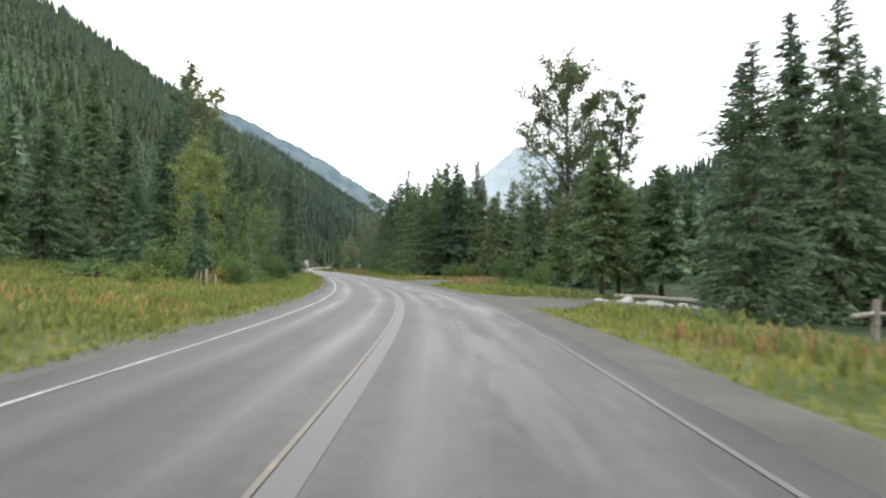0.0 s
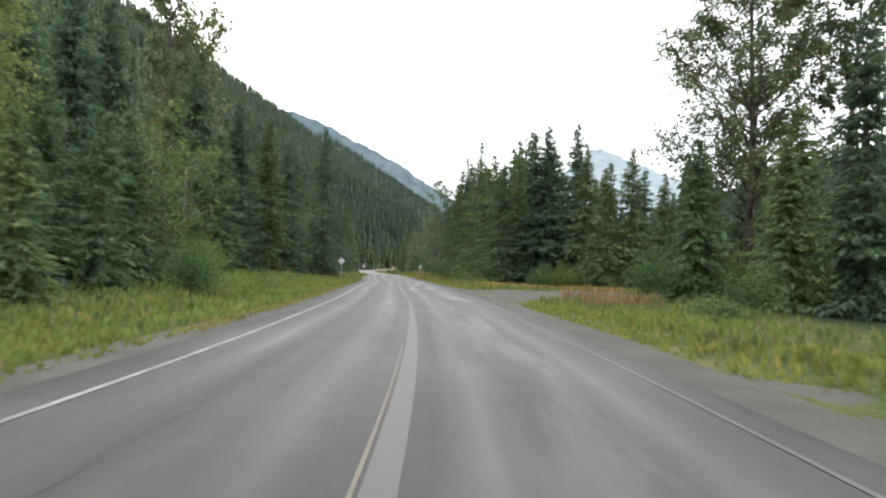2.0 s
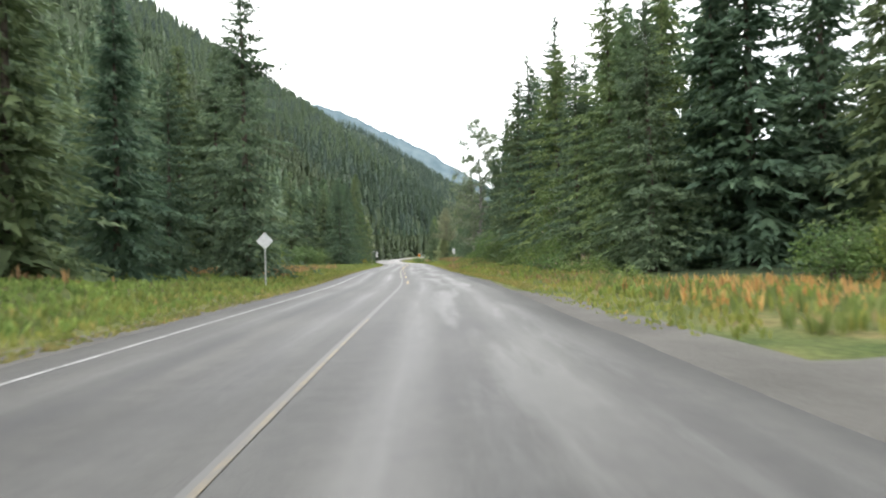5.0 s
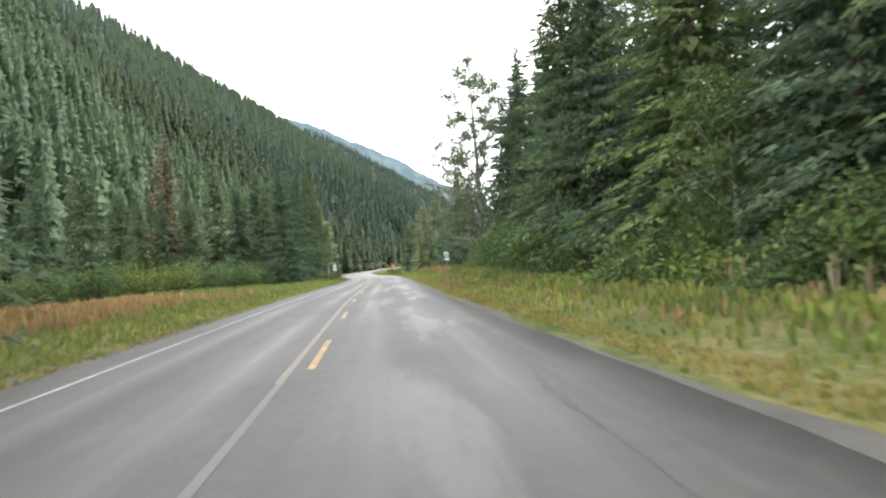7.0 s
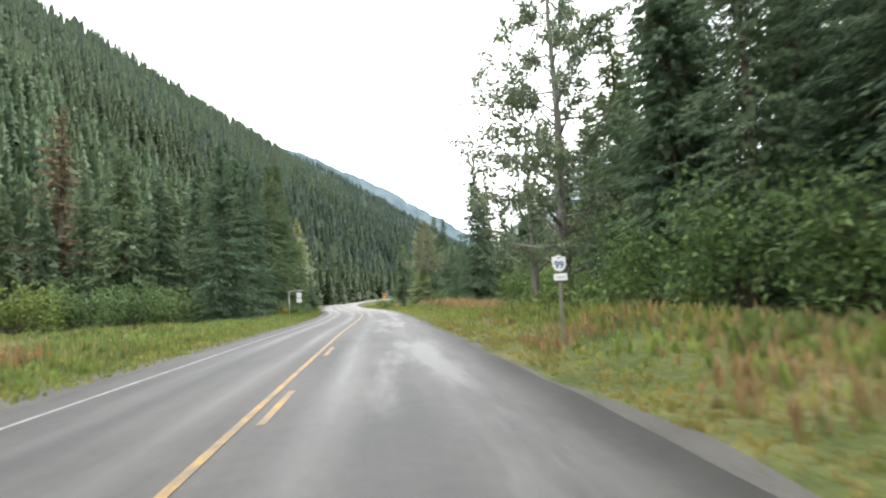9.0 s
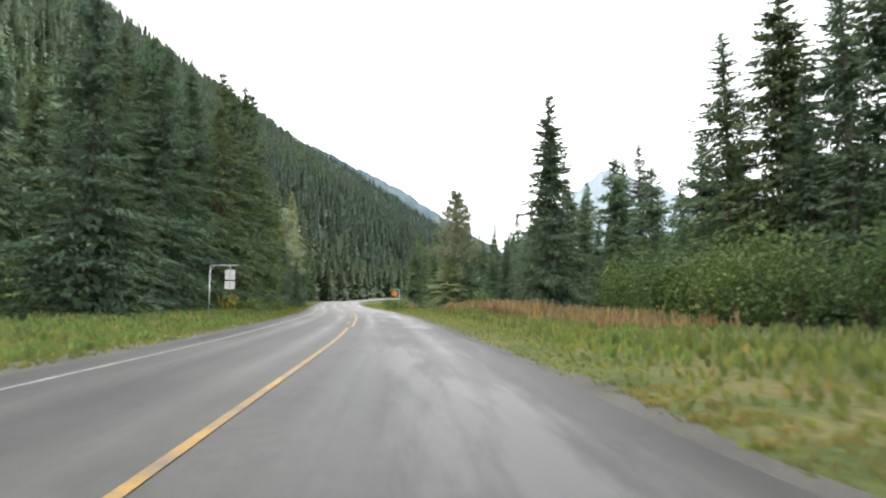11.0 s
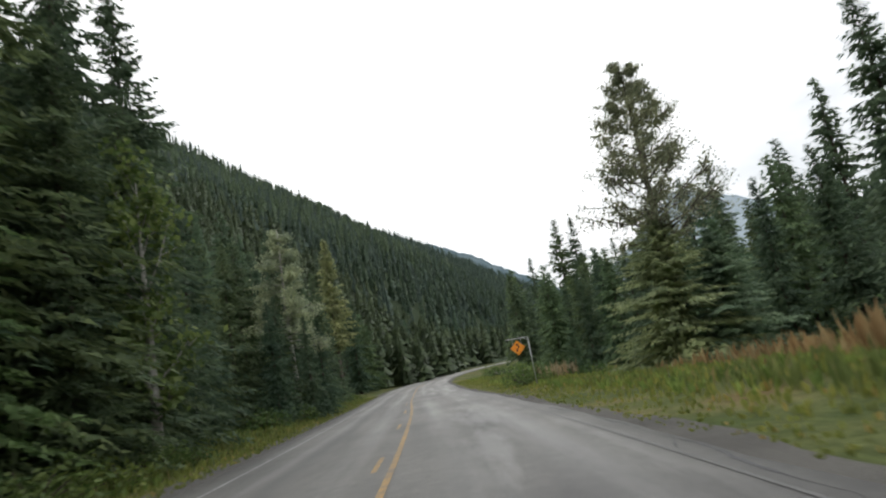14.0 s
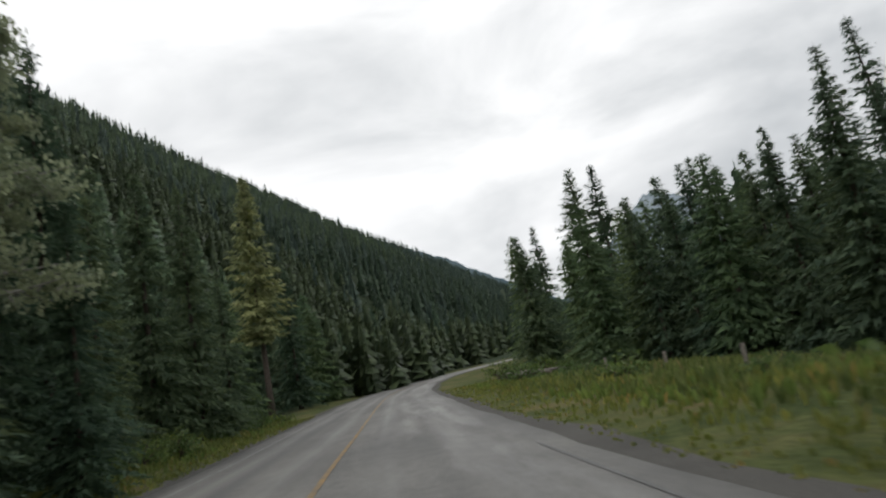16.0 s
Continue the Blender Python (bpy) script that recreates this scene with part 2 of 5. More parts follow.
M_PALEFIR = leafy("pale_fir_needles", (0.19, 0.25, 0.155), (0.255, 0.32, 0.2), (0.33, 0.395, 0.25), None, 0.6, 0.52)
M_AIRY = leafy("reddish_spruce_needles", (0.085, 0.105, 0.075), (0.12, 0.142, 0.1), (0.165, 0.182, 0.125), (0.17, 0.1, 0.075), 0.6, 0.45)
M_BRIGHT = leafy("fresh_hemlock_needles", (0.13, 0.2, 0.078), (0.175, 0.255, 0.102), (0.235, 0.32, 0.13), None, 0.6, 0.48)
M_DRY = leafy("dry_conifer_needles", (0.12, 0.098, 0.07), (0.155, 0.125, 0.09), (0.19, 0.155, 0.11))
M_HILL = leafy("hillside_needles", (0.056, 0.086, 0.053), (0.072, 0.11, 0.066), (0.095, 0.136, 0.078), through_leaf=0.0)
# Hillside needles at three quarters: weaker light by the bend put into the colour.
M_DIMHILL = leafy("dimmed_bend_needles", (0.042, 0.064, 0.04), (0.054, 0.082, 0.05), (0.072, 0.102, 0.06), through_leaf=0.0)
# Brighter, greener-mixed set of hillside needles: stronger light put into the colour.
M_LITHILL = leafy("lit_mixed_needles", (0.098, 0.136, 0.078), (0.12, 0.166, 0.092), (0.148, 0.202, 0.108), through_leaf=0.0)
# Bluer, greyer needles: the haze of distance is put into the colour.
M_FARHILL = leafy("haze_tinted_hillside_needles", (0.048, 0.073, 0.06), (0.065, 0.095, 0.075), (0.085, 0.118, 0.088), through_leaf=0.0)
M_COTTON = leafy("cottonwood_leaves", (0.095, 0.135, 0.065), (0.15, 0.195, 0.1), (0.235, 0.27, 0.16), (0.22, 0.13, 0.07), 0.45, 0.5)
M_POPLAR = leafy("poplar_leaves", (0.15, 0.185, 0.13), (0.235, 0.27, 0.195), (0.34, 0.37, 0.28), None, 0.45, 0.55)
M_BIRCH = leafy("birch_leaves", (0.125, 0.17, 0.105), (0.185, 0.238, 0.15), (0.27, 0.318, 0.215), None, 0.5, 0.5)
M_LIME = leafy("fresh_aspen_leaves", (0.13, 0.19, 0.075), (0.19, 0.26, 0.108), (0.265, 0.335, 0.15), None, 0.5, 0.5)
M_PALELEAF = leafy("yellowing_leaves", (0.34, 0.36, 0.22), (0.43, 0.445, 0.28), (0.52, 0.53, 0.35), None, 0.6, 0.5)
M_ASPEN = leafy("aspen_leaves", (0.08, 0.135, 0.042), (0.13, 0.19, 0.064), (0.195, 0.26, 0.095), None, 0.5, 0.42)
M_LARCH = leafy("larch_needles", (0.2, 0.24, 0.125), (0.28, 0.32, 0.165), (0.37, 0.4, 0.225), None, 0.6, 0.48)
M_WILLOW = leafy("willow_leaves", (0.07, 0.12, 0.042), (0.108, 0.172, 0.058), (0.165, 0.24, 0.085), None, 0.5, 0.4)
M_HEDGE = leafy("pale_willow_leaves", (0.085, 0.132, 0.048), (0.125, 0.182, 0.066), (0.18, 0.245, 0.092), None, 0.5, 0.4)
M_GOLD = leafy("yellow_leaves", (0.2, 0.17, 0.03), (0.34, 0.27, 0.04), (0.45, 0.36, 0.08))
M_GRASS = leafy("roadside_grass", (0.135, 0.18, 0.055), (0.19, 0.23, 0.075), (0.25, 0.275, 0.1), (0.32, 0.26, 0.12), 0.6, 0.4)
M_LUSH = leafy("lush_grass", (0.12, 0.19, 0.058), (0.175, 0.265, 0.085), (0.24, 0.335, 0.12), None, 0.6, 0.42)
M_FRINGE = leafy("dry_fringe_grass", (0.2, 0.2, 0.075), (0.26, 0.245, 0.1), (0.32, 0.29, 0.13), (0.32, 0.22, 0.1), 0.7, 0.4)
M_RED = leafy("russet_weeds", (0.28, 0.165, 0.08), (0.4, 0.25, 0.125), (0.47, 0.34, 0.18), (0.18, 0.22, 0.07), 0.7, 0.35)
M_STRAW = leafy("dry_stalks", (0.24, 0.19, 0.12), (0.36, 0.3, 0.21), (0.46, 0.4, 0.3), None, 0.7, 0.2)
M_BARK = plain("conifer_bark", (0.045, 0.035, 0.028), (0.13, 0.105, 0.085), 6, 0.95, bump=0.03)
M_PALEBARK = plain("pale_bark", (0.2, 0.19, 0.17), (0.42, 0.4, 0.37), 5, 0.85, bump=0.02)
M_GREYBARK = plain("grey_birch_bark", (0.11, 0.105, 0.095), (0.24, 0.23, 0.21), 5, 0.85, bump=0.02)
M_STONE = plain("pale_river_stone", (0.2, 0.2, 0.19), (0.46, 0.455, 0.44), 4, 0.8, bump=0.02)
M_STEEL = plain("galvanised_steel", (0.3, 0.31, 0.31), (0.45, 0.46, 0.46), 12, 0.45, 0.6)
M_WEATHERED = plain("weathered_post_steel", (0.13, 0.125, 0.11), (0.2, 0.19, 0.165), 6, 0.75)
M_BACK = plain("sign_back_aluminium", (0.42, 0.43, 0.44), (0.55, 0.56, 0.57), 6, 0.5, 0.35)
M_SIGNWHITE = plain("reflective_white", (0.6, 0.61, 0.6), (0.72, 0.73, 0.72), 5, 0.4)
M_ORANGE = plain("reflective_orange", (0.75, 0.24, 0.012), (0.85, 0.3, 0.02), 5, 0.45)
M_BLACK = plain("black_sign_ink", (0.012, 0.012, 0.013), (0.025, 0.025, 0.027), 8, 0.5)
M_BLUEINK = plain("blue_sign_ink", (0.02, 0.05, 0.16), (0.03, 0.07, 0.2), 8, 0.5)
M_WOOD = plain("weathered_grey_wood", (0.13, 0.115, 0.1), (0.3, 0.27, 0.24), 9, 0.9, bump=0.02)
# Aerial haze painted into the base colours: blue for the ridge, pale for the peak.
M_FARBLUE = far_slope("haze_tinted_forest_slope", (0.082, 0.12, 0.14), (0.14, 0.18, 0.195), 0.012)
M_FARROCK = far_slope("haze_tinted_rock_peak", (0.25, 0.3, 0.33), (0.32, 0.37, 0.4), 0.01)

# ---- helpers of this place ----


def mesh_of(name, verts, faces, material, smooth=False):
    me = bpy.data.meshes.new(name)
    me.from_pydata([tuple(v) for v in verts], [], [tuple(f) for f in faces])
    me.materials.append(material)
    if smooth:
        me.polygons.foreach_set("use_smooth", [True] * len(me.polygons))
    me.update()
    return me


def quads_mesh(name, corners, material):
    """A mesh of loose four-cornered sprigs from an array of shape (n, 4, 3)."""
    n = len(corners)
    me = bpy.data.meshes.new(name)
    me.vertices.add(4 * n)
    me.vertices.foreach_set("co", np.asarray(corners, np.float32).ravel())
    me.loops.add(4 * n)
    me.loops.foreach_set("vertex_index", np.arange(4 * n, dtype=np.int32))
    me.polygons.add(n)
    me.polygons.foreach_set("loop_start", np.arange(0, 4 * n, 4, dtype=np.int32))
    me.polygons.foreach_set("loop_total", np.full(n, 4, np.int32))
    me.materials.append(material)
    me.update(calc_edges=True)
    return me


def tris_mesh(name, corners, material):
    n = len(corners)
    me = bpy.data.meshes.new(name)
    me.vertices.add(3 * n)
    me.vertices.foreach_set("co", np.asarray(corners, np.float32).ravel())
    me.loops.add(3 * n)
    me.loops.foreach_set("vertex_index", np.arange(3 * n, dtype=np.int32))
    me.polygons.add(n)
    me.polygons.foreach_set("loop_start", np.arange(0, 3 * n, 3, dtype=np.int32))
    me.polygons.foreach_set("loop_total", np.full(n, 3, np.int32))
    me.materials.append(material)
    me.update(calc_edges=True)
    return me


def part(name, bm, material, parent, label=""):
    """Links a bmesh, or a ready mesh, as one mesh object under a thing or a part."""
    if isinstance(bm, bmesh.types.BMesh):
        me = bpy.data.meshes.new(name)
        bm.to_mesh(me)
        bm.free()
        me.materials.append(material)
    else:
        me = bm
    ob = new(name, me)
    ob.parent = parent
    return tagged(ob, label)


def tube(points, radii, sides=7):
    """Vertices and faces of a closed tapering tube along points."""
    pts = [Vector(p) for p in points]
    verts, faces = [], []
    for i, p in enumerate(pts):
        way = (pts[min(i + 1, len(pts) - 1)] - pts[max(i - 1, 0)]).normalized()
        side = way.orthogonal().normalized()
        other = way.cross(side)
        for k in range(sides):
            a = 2 * math.pi * k / sides
            verts.append(p + (side * math.cos(a) + other * math.sin(a)) * radii[i])
    for i in range(len(pts) - 1):
        for k in range(sides):
            a, b = i * sides + k, i * sides + (k + 1) % sides
            faces.append((a, b, b + sides, a + sides))
    faces.append(tuple(reversed(range(sides))))
    faces.append(tuple(range((len(pts) - 1) * sides, len(pts) * sides)))
    return verts, faces


def joined(pieces):
    verts, faces = [], []
    for v, f in pieces:
        n = len(verts)
        verts += v
        faces += [tuple(i + n for i in q) for q in f]
    return verts, faces


def slab(bm, size, at=(0, 0, 0), turn=None, bevel=0.0):
    made = bmesh.ops.create_cube(bm, size=1.0)["verts"]
    m = Matrix.Translation(at) @ (turn or Matrix()) @ Matrix.Diagonal((*size, 1))
    bmesh.ops.transform(bm, matrix=m, verts=made)
    if bevel:
        edges = list({e for v in made for e in v.link_edges})
        bmesh.ops.bevel(bm, geom=edges, offset=bevel, segments=2, affect="EDGES")
    return bm


# ---- the road's line ----
ROAD_POINTS = np.array([
    (4, -90), (2, -55), (0.6, -25), (0.0, 0), (-0.1, 10), (-0.35, 18), (-0.85, 26), (-1.9, 36), (-3.6, 46.5), (-5.3, 55.5), (-8.0, 69.3),
    (-10.6, 80.5), (-16.8, 110.4), (-24.75, 140.5), (-32.25, 172), (-36.9, 193.1), (-42.5, 214), (-47.0, 229), (-52.45, 245.6), (-57.95, 261),
    (-66.2, 286), (-72.6, 306), (-77, 326), (-78.5, 346), (-75, 368), (-66, 392), (-50, 416), (-28, 438), (0, 458), (36, 475)], float)
_chord = np.r_[0, np.cumsum(np.hypot(*np.diff(ROAD_POINTS, axis=0).T))]
S_ALL = np.arange(0, _chord[-1], 1.0)
_rx, _ry = np.interp(S_ALL, _chord, ROAD_POINTS[:, 0]), np.interp(S_ALL, _chord, ROAD_POINTS[:, 1])
for _ in range(3):
    _k = np.ones(9) / 9
    _rx[4:-4], _ry[4:-4] = np.convolve(_rx, _k, "valid"), np.convolve(_ry, _k, "valid")
ROAD = np.stack([_rx, _ry], 1)
_tan = np.gradient(ROAD, axis=0)
_tan /= np.linalg.norm(_tan, axis=1, keepdims=True)
LEFT = np.stack([-_tan[:, 1], _tan[:, 0]], 1)


def road_z(y):
    return np.interp(y, [0, 270, 300, 330, 370, 420, 480], [0, 0, 0.25, 0.8, 1.6, 2.5, 3.5])


def from_road(x, y):
    """Distance to the left of the road's middle, and the index along it."""
    x, y = np.atleast_1d(np.asarray(x, float)), np.atleast_1d(np.asarray(y, float))
    best, which = np.full(x.shape, 1e18), np.zeros(x.shape, int)
    for i in range(0, len(ROAD), 2):
        q = (x - ROAD[i, 0]) ** 2 + (y - ROAD[i, 1]) ** 2
        m = q < best
        best[m], which[m] = q[m], i
    off = np.stack([x, y], -1) - ROAD[which]
    d = (off * LEFT[which]).sum(-1)
    far = np.sqrt(best)
    return np.where(far > np.abs(d) + 2, np.sign(d) * far, d), which


def paved(x, y):
    """Whether a place lies on gravel off the road."""
    a = (y > np.where(x < -1, 64, 69.5 + (x + 1) * 0.95)) & (y < np.where(x < 8, 90.5, 88 + (x - 8) * 0.3)) & (x > -12) & (x < 25) & (x > -9.5 + 0 * y)
    b = (x > 1) & (x < 17.5) & (y > 27 + np.clip(x - 4.6, 0, 5) * 0.6) & (y < 44 - np.clip(x - 2, 0, 6) * 1.25)
    return a | b


def beside(y, d):
    """The place at d metres left of the road's middle where the road has reached y."""
    i = int(np.argmin(np.abs(ROAD[:, 1] - y)))
    p = ROAD[i] + LEFT[i] * d
    return float(p[0]), float(p[1])


def heading(y):
    i = int(np.argmin(np.abs(ROAD[:, 1] - y)))
    return math.degrees(math.atan2(-_tan[i, 0], _tan[i, 1]))


def swell(x, y, size, seed):
    a, b = x / size + seed * 1.7, y / size - seed * 2.3
    return (np.sin(a + 1.3 * np.sin(b * 0.7)) + np.sin(b * 1.3 + 1.1 * np.sin(a * 0.9)) + 0.5 * np.sin(2.3 * a + 1.7 * b)) / 2.5


def slopes(x, y):
    """Height of the valley's sides."""
    foot = np.interp(y, [-400, 0, 100, 220, 320, 450, 700, 1300, 4000], [-70, -62, -68, -84, -100, -112, -90, -30, 120])
    ridge = -478 + 0.07 * y
    top = np.interp(y, [-500, 300, 500, 600, 700, 850, 1000, 1200, 1500, 2200, 4000], [290, 290, 284, 275, 262, 249, 247, 247, 236, 178, 60])
    t = (foot - x) / (foot - ridge)
    rise = np.where(t < 1, np.clip(t, 0, 1) ** np.interp(y, [230, 400], [1.08, 0.93]), np.clip(1 - (t - 1) * 0.7, 0.2, 1))
    z = top * rise * (1 + 0.05 * swell(x, y, 90, 1) * np.clip(t * 3, 0, 1))
    foot_r = 95 - 0.16 * y
    ridge_r = 305 - 0.176 * y
    top_r = np.interp(y, [-500, 600, 1200, 4000], [88, 84, 60, 30])
    t = (x - foot_r) / np.maximum(ridge_r - foot_r, 60)
    z = z + top_r * np.where(t < 1, np.clip(t, 0, 1) ** 1.1, np.clip(1 - (t - 1) * 0.5, 0.2, 1)) * (1 + 0.12 * swell(x, y, 60, 2))
    return z


def ground(x, y):
    x, y = np.atleast_1d(np.asarray(x, float)), np.atleast_1d(np.asarray(y, float))
    d, i = from_road(x, y)
    ry = ROAD[i, 1]
    up_l = np.interp(ry, [-60, 45, 70, 110, 135, 195, 215, 300], [0.095, 0.1, 0.11, 0.09, 0.018, 0.015, 0.04, 0.05])
    up_r = np.interp(ry, [-60, 20, 30, 50, 60, 100, 110, 170, 190, 234, 248, 310, 360], [-0.02, -0.03, -0.04, -0.02, 0, 0.0, 0.03, 0.03, 0.015, 0.012, -0.075, -0.08, -0.02])
    lft, rgt = np.clip(d - 5.6, 0, 42), np.clip(-d - 6.2, 0, 40)
    z = road_z(ry) + up_l * lft + up_r * rgt
    z += np.interp(ry, [104, 122, 145, 156, 170, 184], [0, 0.25, 0.32, 0.8, 0.8, 0.1]) * np.clip((-d - 5.4) / 3.0, 0, 1)
    wide = np.clip((np.abs(d) - 5.4) / 3, 0, 1)
    z += wide * (0.10 * swell(x, y, 3.1, 3) + 0.14 * swell(x, y, 9, 4)) - 0.07 - 0.1 * np.exp(-((np.abs(d) - 7) / 1.2) ** 2)
    return z + slopes(x, y) + np.clip((np.hypot(x, y - 150) - 900) / 3500, 0, 1) * 30


def ground_at(x, y):
    return float(ground(x, y)[0])


# ---- ground, road, shoulders ----
def axis(lo, hi, fine_lo, fine_hi, step, grow=1.16):
    mid = list(np.arange(fine_lo, fine_hi + 1e-6, step))
    a, s = mid[-1], step
    up = []
    while a < hi:
        s *= grow
        a += s
        up.append(a)
    a, s, down = mid[0], step, []
    while a > lo:
        s *= grow
        a -= s
        down.append(a)
    return np.array(down[::-1] + mid + up)


def build_ground():
    xs, ys = axis(-4200, 4200, -90, 28, 1.4, 1.14), axis(-900, 4500, -10, 330, 2.0, 1.12)
    gx, gy = np.meshgrid(xs, ys)
    z = ground(gx.ravel(), gy.ravel())
    d, i = from_road(gx.ravel(), gy.ravel())
    ry = ROAD[i, 1]
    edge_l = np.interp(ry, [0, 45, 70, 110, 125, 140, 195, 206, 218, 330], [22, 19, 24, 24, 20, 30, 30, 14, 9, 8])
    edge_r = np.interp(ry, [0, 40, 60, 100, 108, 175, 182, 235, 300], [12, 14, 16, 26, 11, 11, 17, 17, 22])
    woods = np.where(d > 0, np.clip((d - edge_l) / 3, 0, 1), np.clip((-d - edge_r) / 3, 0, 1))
    nx = len(xs)
    faces = [(j * nx + k, j * nx + k + 1, (j + 1) * nx + k + 1, (j + 1) * nx + k) for j in range(len(ys) - 1) for k in range(nx - 1)]
    me = mesh_of("ground", np.stack([gx.ravel(), gy.ravel(), z], 1), faces, M_SOIL, True)
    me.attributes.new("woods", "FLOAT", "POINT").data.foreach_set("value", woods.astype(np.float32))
    return tagged(new("ground", me), "rough grassy valley floor rising to forested slopes", "ground", kind="structure")


def strip(name, s_lo, s_hi, d_of, lift, material, label="", cuts=2, uv=False):
    """A ribbon that follows the road; d_of(s, k) gives its edges' distance left of the middle."""
    idx = np.arange(s_lo, s_hi)
    verts, faces, uvs = [], [], []
    for n, i in enumerate(idx):
        for k in range(cuts):
            d = d_of(i, k)
            p = ROAD[i] + LEFT[i] * d
            crown = -0.012 * abs(d) if abs(d) < 5.6 else -0.067 - 0.05 * (abs(d) - 5.6) - 0.42 * max(0.0, abs(d) - 6.2)
            verts.append((p[0], p[1], float(road_z(ROAD[i, 1])) + crown + lift))
            uvs.append((d, S_ALL[i]))
        if n:
            a = (n - 1) * cuts
            faces += [(a + k, a + k + cuts, a + k + cuts + 1, a + k + 1) for k in range(cuts - 1)]
    me = mesh_of(name, verts, faces, material, True)
    if uv:
        layer = me.uv_layers.new(name="lane")
        for l in me.loops:
            layer.data[l.index].uv = uvs[l.vertex_index]
    return me


def s_at(y):
    return int(np.argmin(np.abs(ROAD[:, 1] - y)))


def wobble(i, seed, size=1.0):
    return size * (0.5 * math.sin(i * 0.37 + seed) + 0.3 * math.sin(i * 0.91 + seed * 2.1) + 0.2 * math.sin(i * 1.9 + seed * 0.7))


build_ground()
END = len(ROAD) - 2


def right_half(i):
    """Half-width of the asphalt on its right side."""
    return float(np.interp(ROAD[i, 1], [60, 105, 160, 182, 195, 215, 300], [4.35, 4.5, 4.6, 4.3, 3.95, 4.25, 4.25]))


def road_edge(i, k):
    left_edge, right_edge = 4.65 + wobble(i, 1, 0.08), -right_half(i) + wobble(i, 2, 0.1)
    return right_edge + (left_edge - right_edge) * k / 12


road = new("road", strip("road", 0, END, road_edge, 0.03, M_ASPHALT, cuts=13, uv=True))
tagged(road, "two-lane grey asphalt highway with polished damp wheel tracks", "road", kind="structure")
road.modifiers.new("thickness", "SOLIDIFY").thickness = 0.08

def shoulder_edge(side, inner, width_of, seed):
    """Edges of a shoulder that dips into the ground on its outer side."""
    return lambda i, k: side * ((inner if side > 0 else right_half(i) - 0.15) + (0.0, 1.0, 1.9)[k] * (width_of(ROAD[i, 1]) + wobble(i, seed, 0.15)))


shoulder_l = new("gravel_shoulder", strip("gravel_shoulder", 0, END, shoulder_edge(1, 4.5, lambda y: 0.75, 5), 0.005, M_GRAVEL, cuts=3))
shoulder_r = new("gravel_shoulder", strip("gravel_shoulder", 0, END, shoulder_edge(-1, 4.9, lambda y: float(np.interp(y, [0, 60, 95, 105, 165, 190, 300], [1.3, 1.3, 1.0, 0.22, 0.22, 0.36, 0.42])), 7), 0.006, M_GRAVEL, cuts=3))
for o in (shoulder_l, shoulder_r):
    tagged(o, "narrow loose grey gravel shoulder along the asphalt", "gravel shoulder", kind="structure")


def pad(name, outline, lift, material, label):
    """A gravel area laid on the ground."""
    bm = bmesh.new()
    vs = [bm.verts.new((x, y, 0)) for x, y in outline]
    bm.faces.new(vs)
    bmesh.ops.triangulate(bm, faces=bm.faces[:])
    for _ in range(3):
        long_edges = [e for e in bm.edges if e.calc_length() > 1.8]
        bmesh.ops.subdivide_edges(bm, edges=long_edges, cuts=1)
        bmesh.ops.triangulate(bm, faces=[f for f in bm.faces if len(f.verts) > 3])
    co = np.array([v.co for v in bm.verts])
    d, i = from_road(co[:, 0], co[:, 1])
    under = road_z(ROAD[i, 1]) - 0.012 * np.abs(d) - 0.05
    blend = np.clip((np.abs(d) - 5.7) / 1.2, 0, 1)
    heights = under * (1 - blend) + (ground(co[:, 0], co[:, 1]) + lift) * blend
    for v, z in zip(bm.verts, heights):
        v.co.x += 0.25 * math.sin(v.co.y * 1.7)
        v.co.z = z - (0.22 if v.is_boundary else 0.0)
    me = bpy.data.meshes.new(name)
    bm.to_mesh(me)
    bm.free()
    me.materials.append(material)
    return tagged(new(name, me), label, "gravel", kind="structure")


pad("gravel_turnout", [(-3.6, 63), (-1.4, 66), (-1, 69.5), (3.5, 74), (14, 80), (25, 84), (24, 93), (8, 88.5), (0, 89), (-8, 91), (-9.5, 91)], 0.09, M_GRAVEL,
    "wide grey gravel turnout beside the highway")
pad("gravel_pullout", [(3.6, 25.5), (6.2, 28.3), (9, 29.6), (13, 30), (17, 31), (18, 34), (12, 35.8), (7.5, 37), (4.4, 41.5), (2.4, 47), (0.2, 48), (2.6, 34)], 0.09, M_GRAVEL,
    "small gravel pullout running to pale stones")

# painted lines


def line(name, y_lo, y_hi, d, width, material, label, group="", lift=0.038):
    wide = width if callable(width) else lambda y: width
    me = strip(name, s_at(y_lo), s_at(y_hi), lambda i, k: d + float(wide(ROAD[i, 1])) * (0.5 - k), lift, material)
    return tagged(new(name, me), label, "road marking", group, "structure")


line("edge_line", -80, 430, 3.72, 0.1, M_WHITE, "thin worn white edge line along the opposite lane")
line("edge_line", -80, 55, -3.75, 0.08, M_PALE, "thin faded white edge line beside the shoulder")
line("edge_line", 54, 76, -4.02, lambda y: np.interp(y, [54, 60, 70, 76], [0.04, 0.16, 0.1, 0.03]), M_FAINT, "broad worn pale edge line before the turnout", lift=0.034)
line("edge_line", 200, 262, -3.75, 0.06, M_PALE, "faded white edge line beside the shoulder")
line("ground_off_line", -80, 66, -0.06, lambda y: np.interp(y, [30, 48, 57, 66], [0.28, 0.24, 0.14, 0.03]), M_FAINT, "broad pale band of ground-off centre paint", lift=0.034)
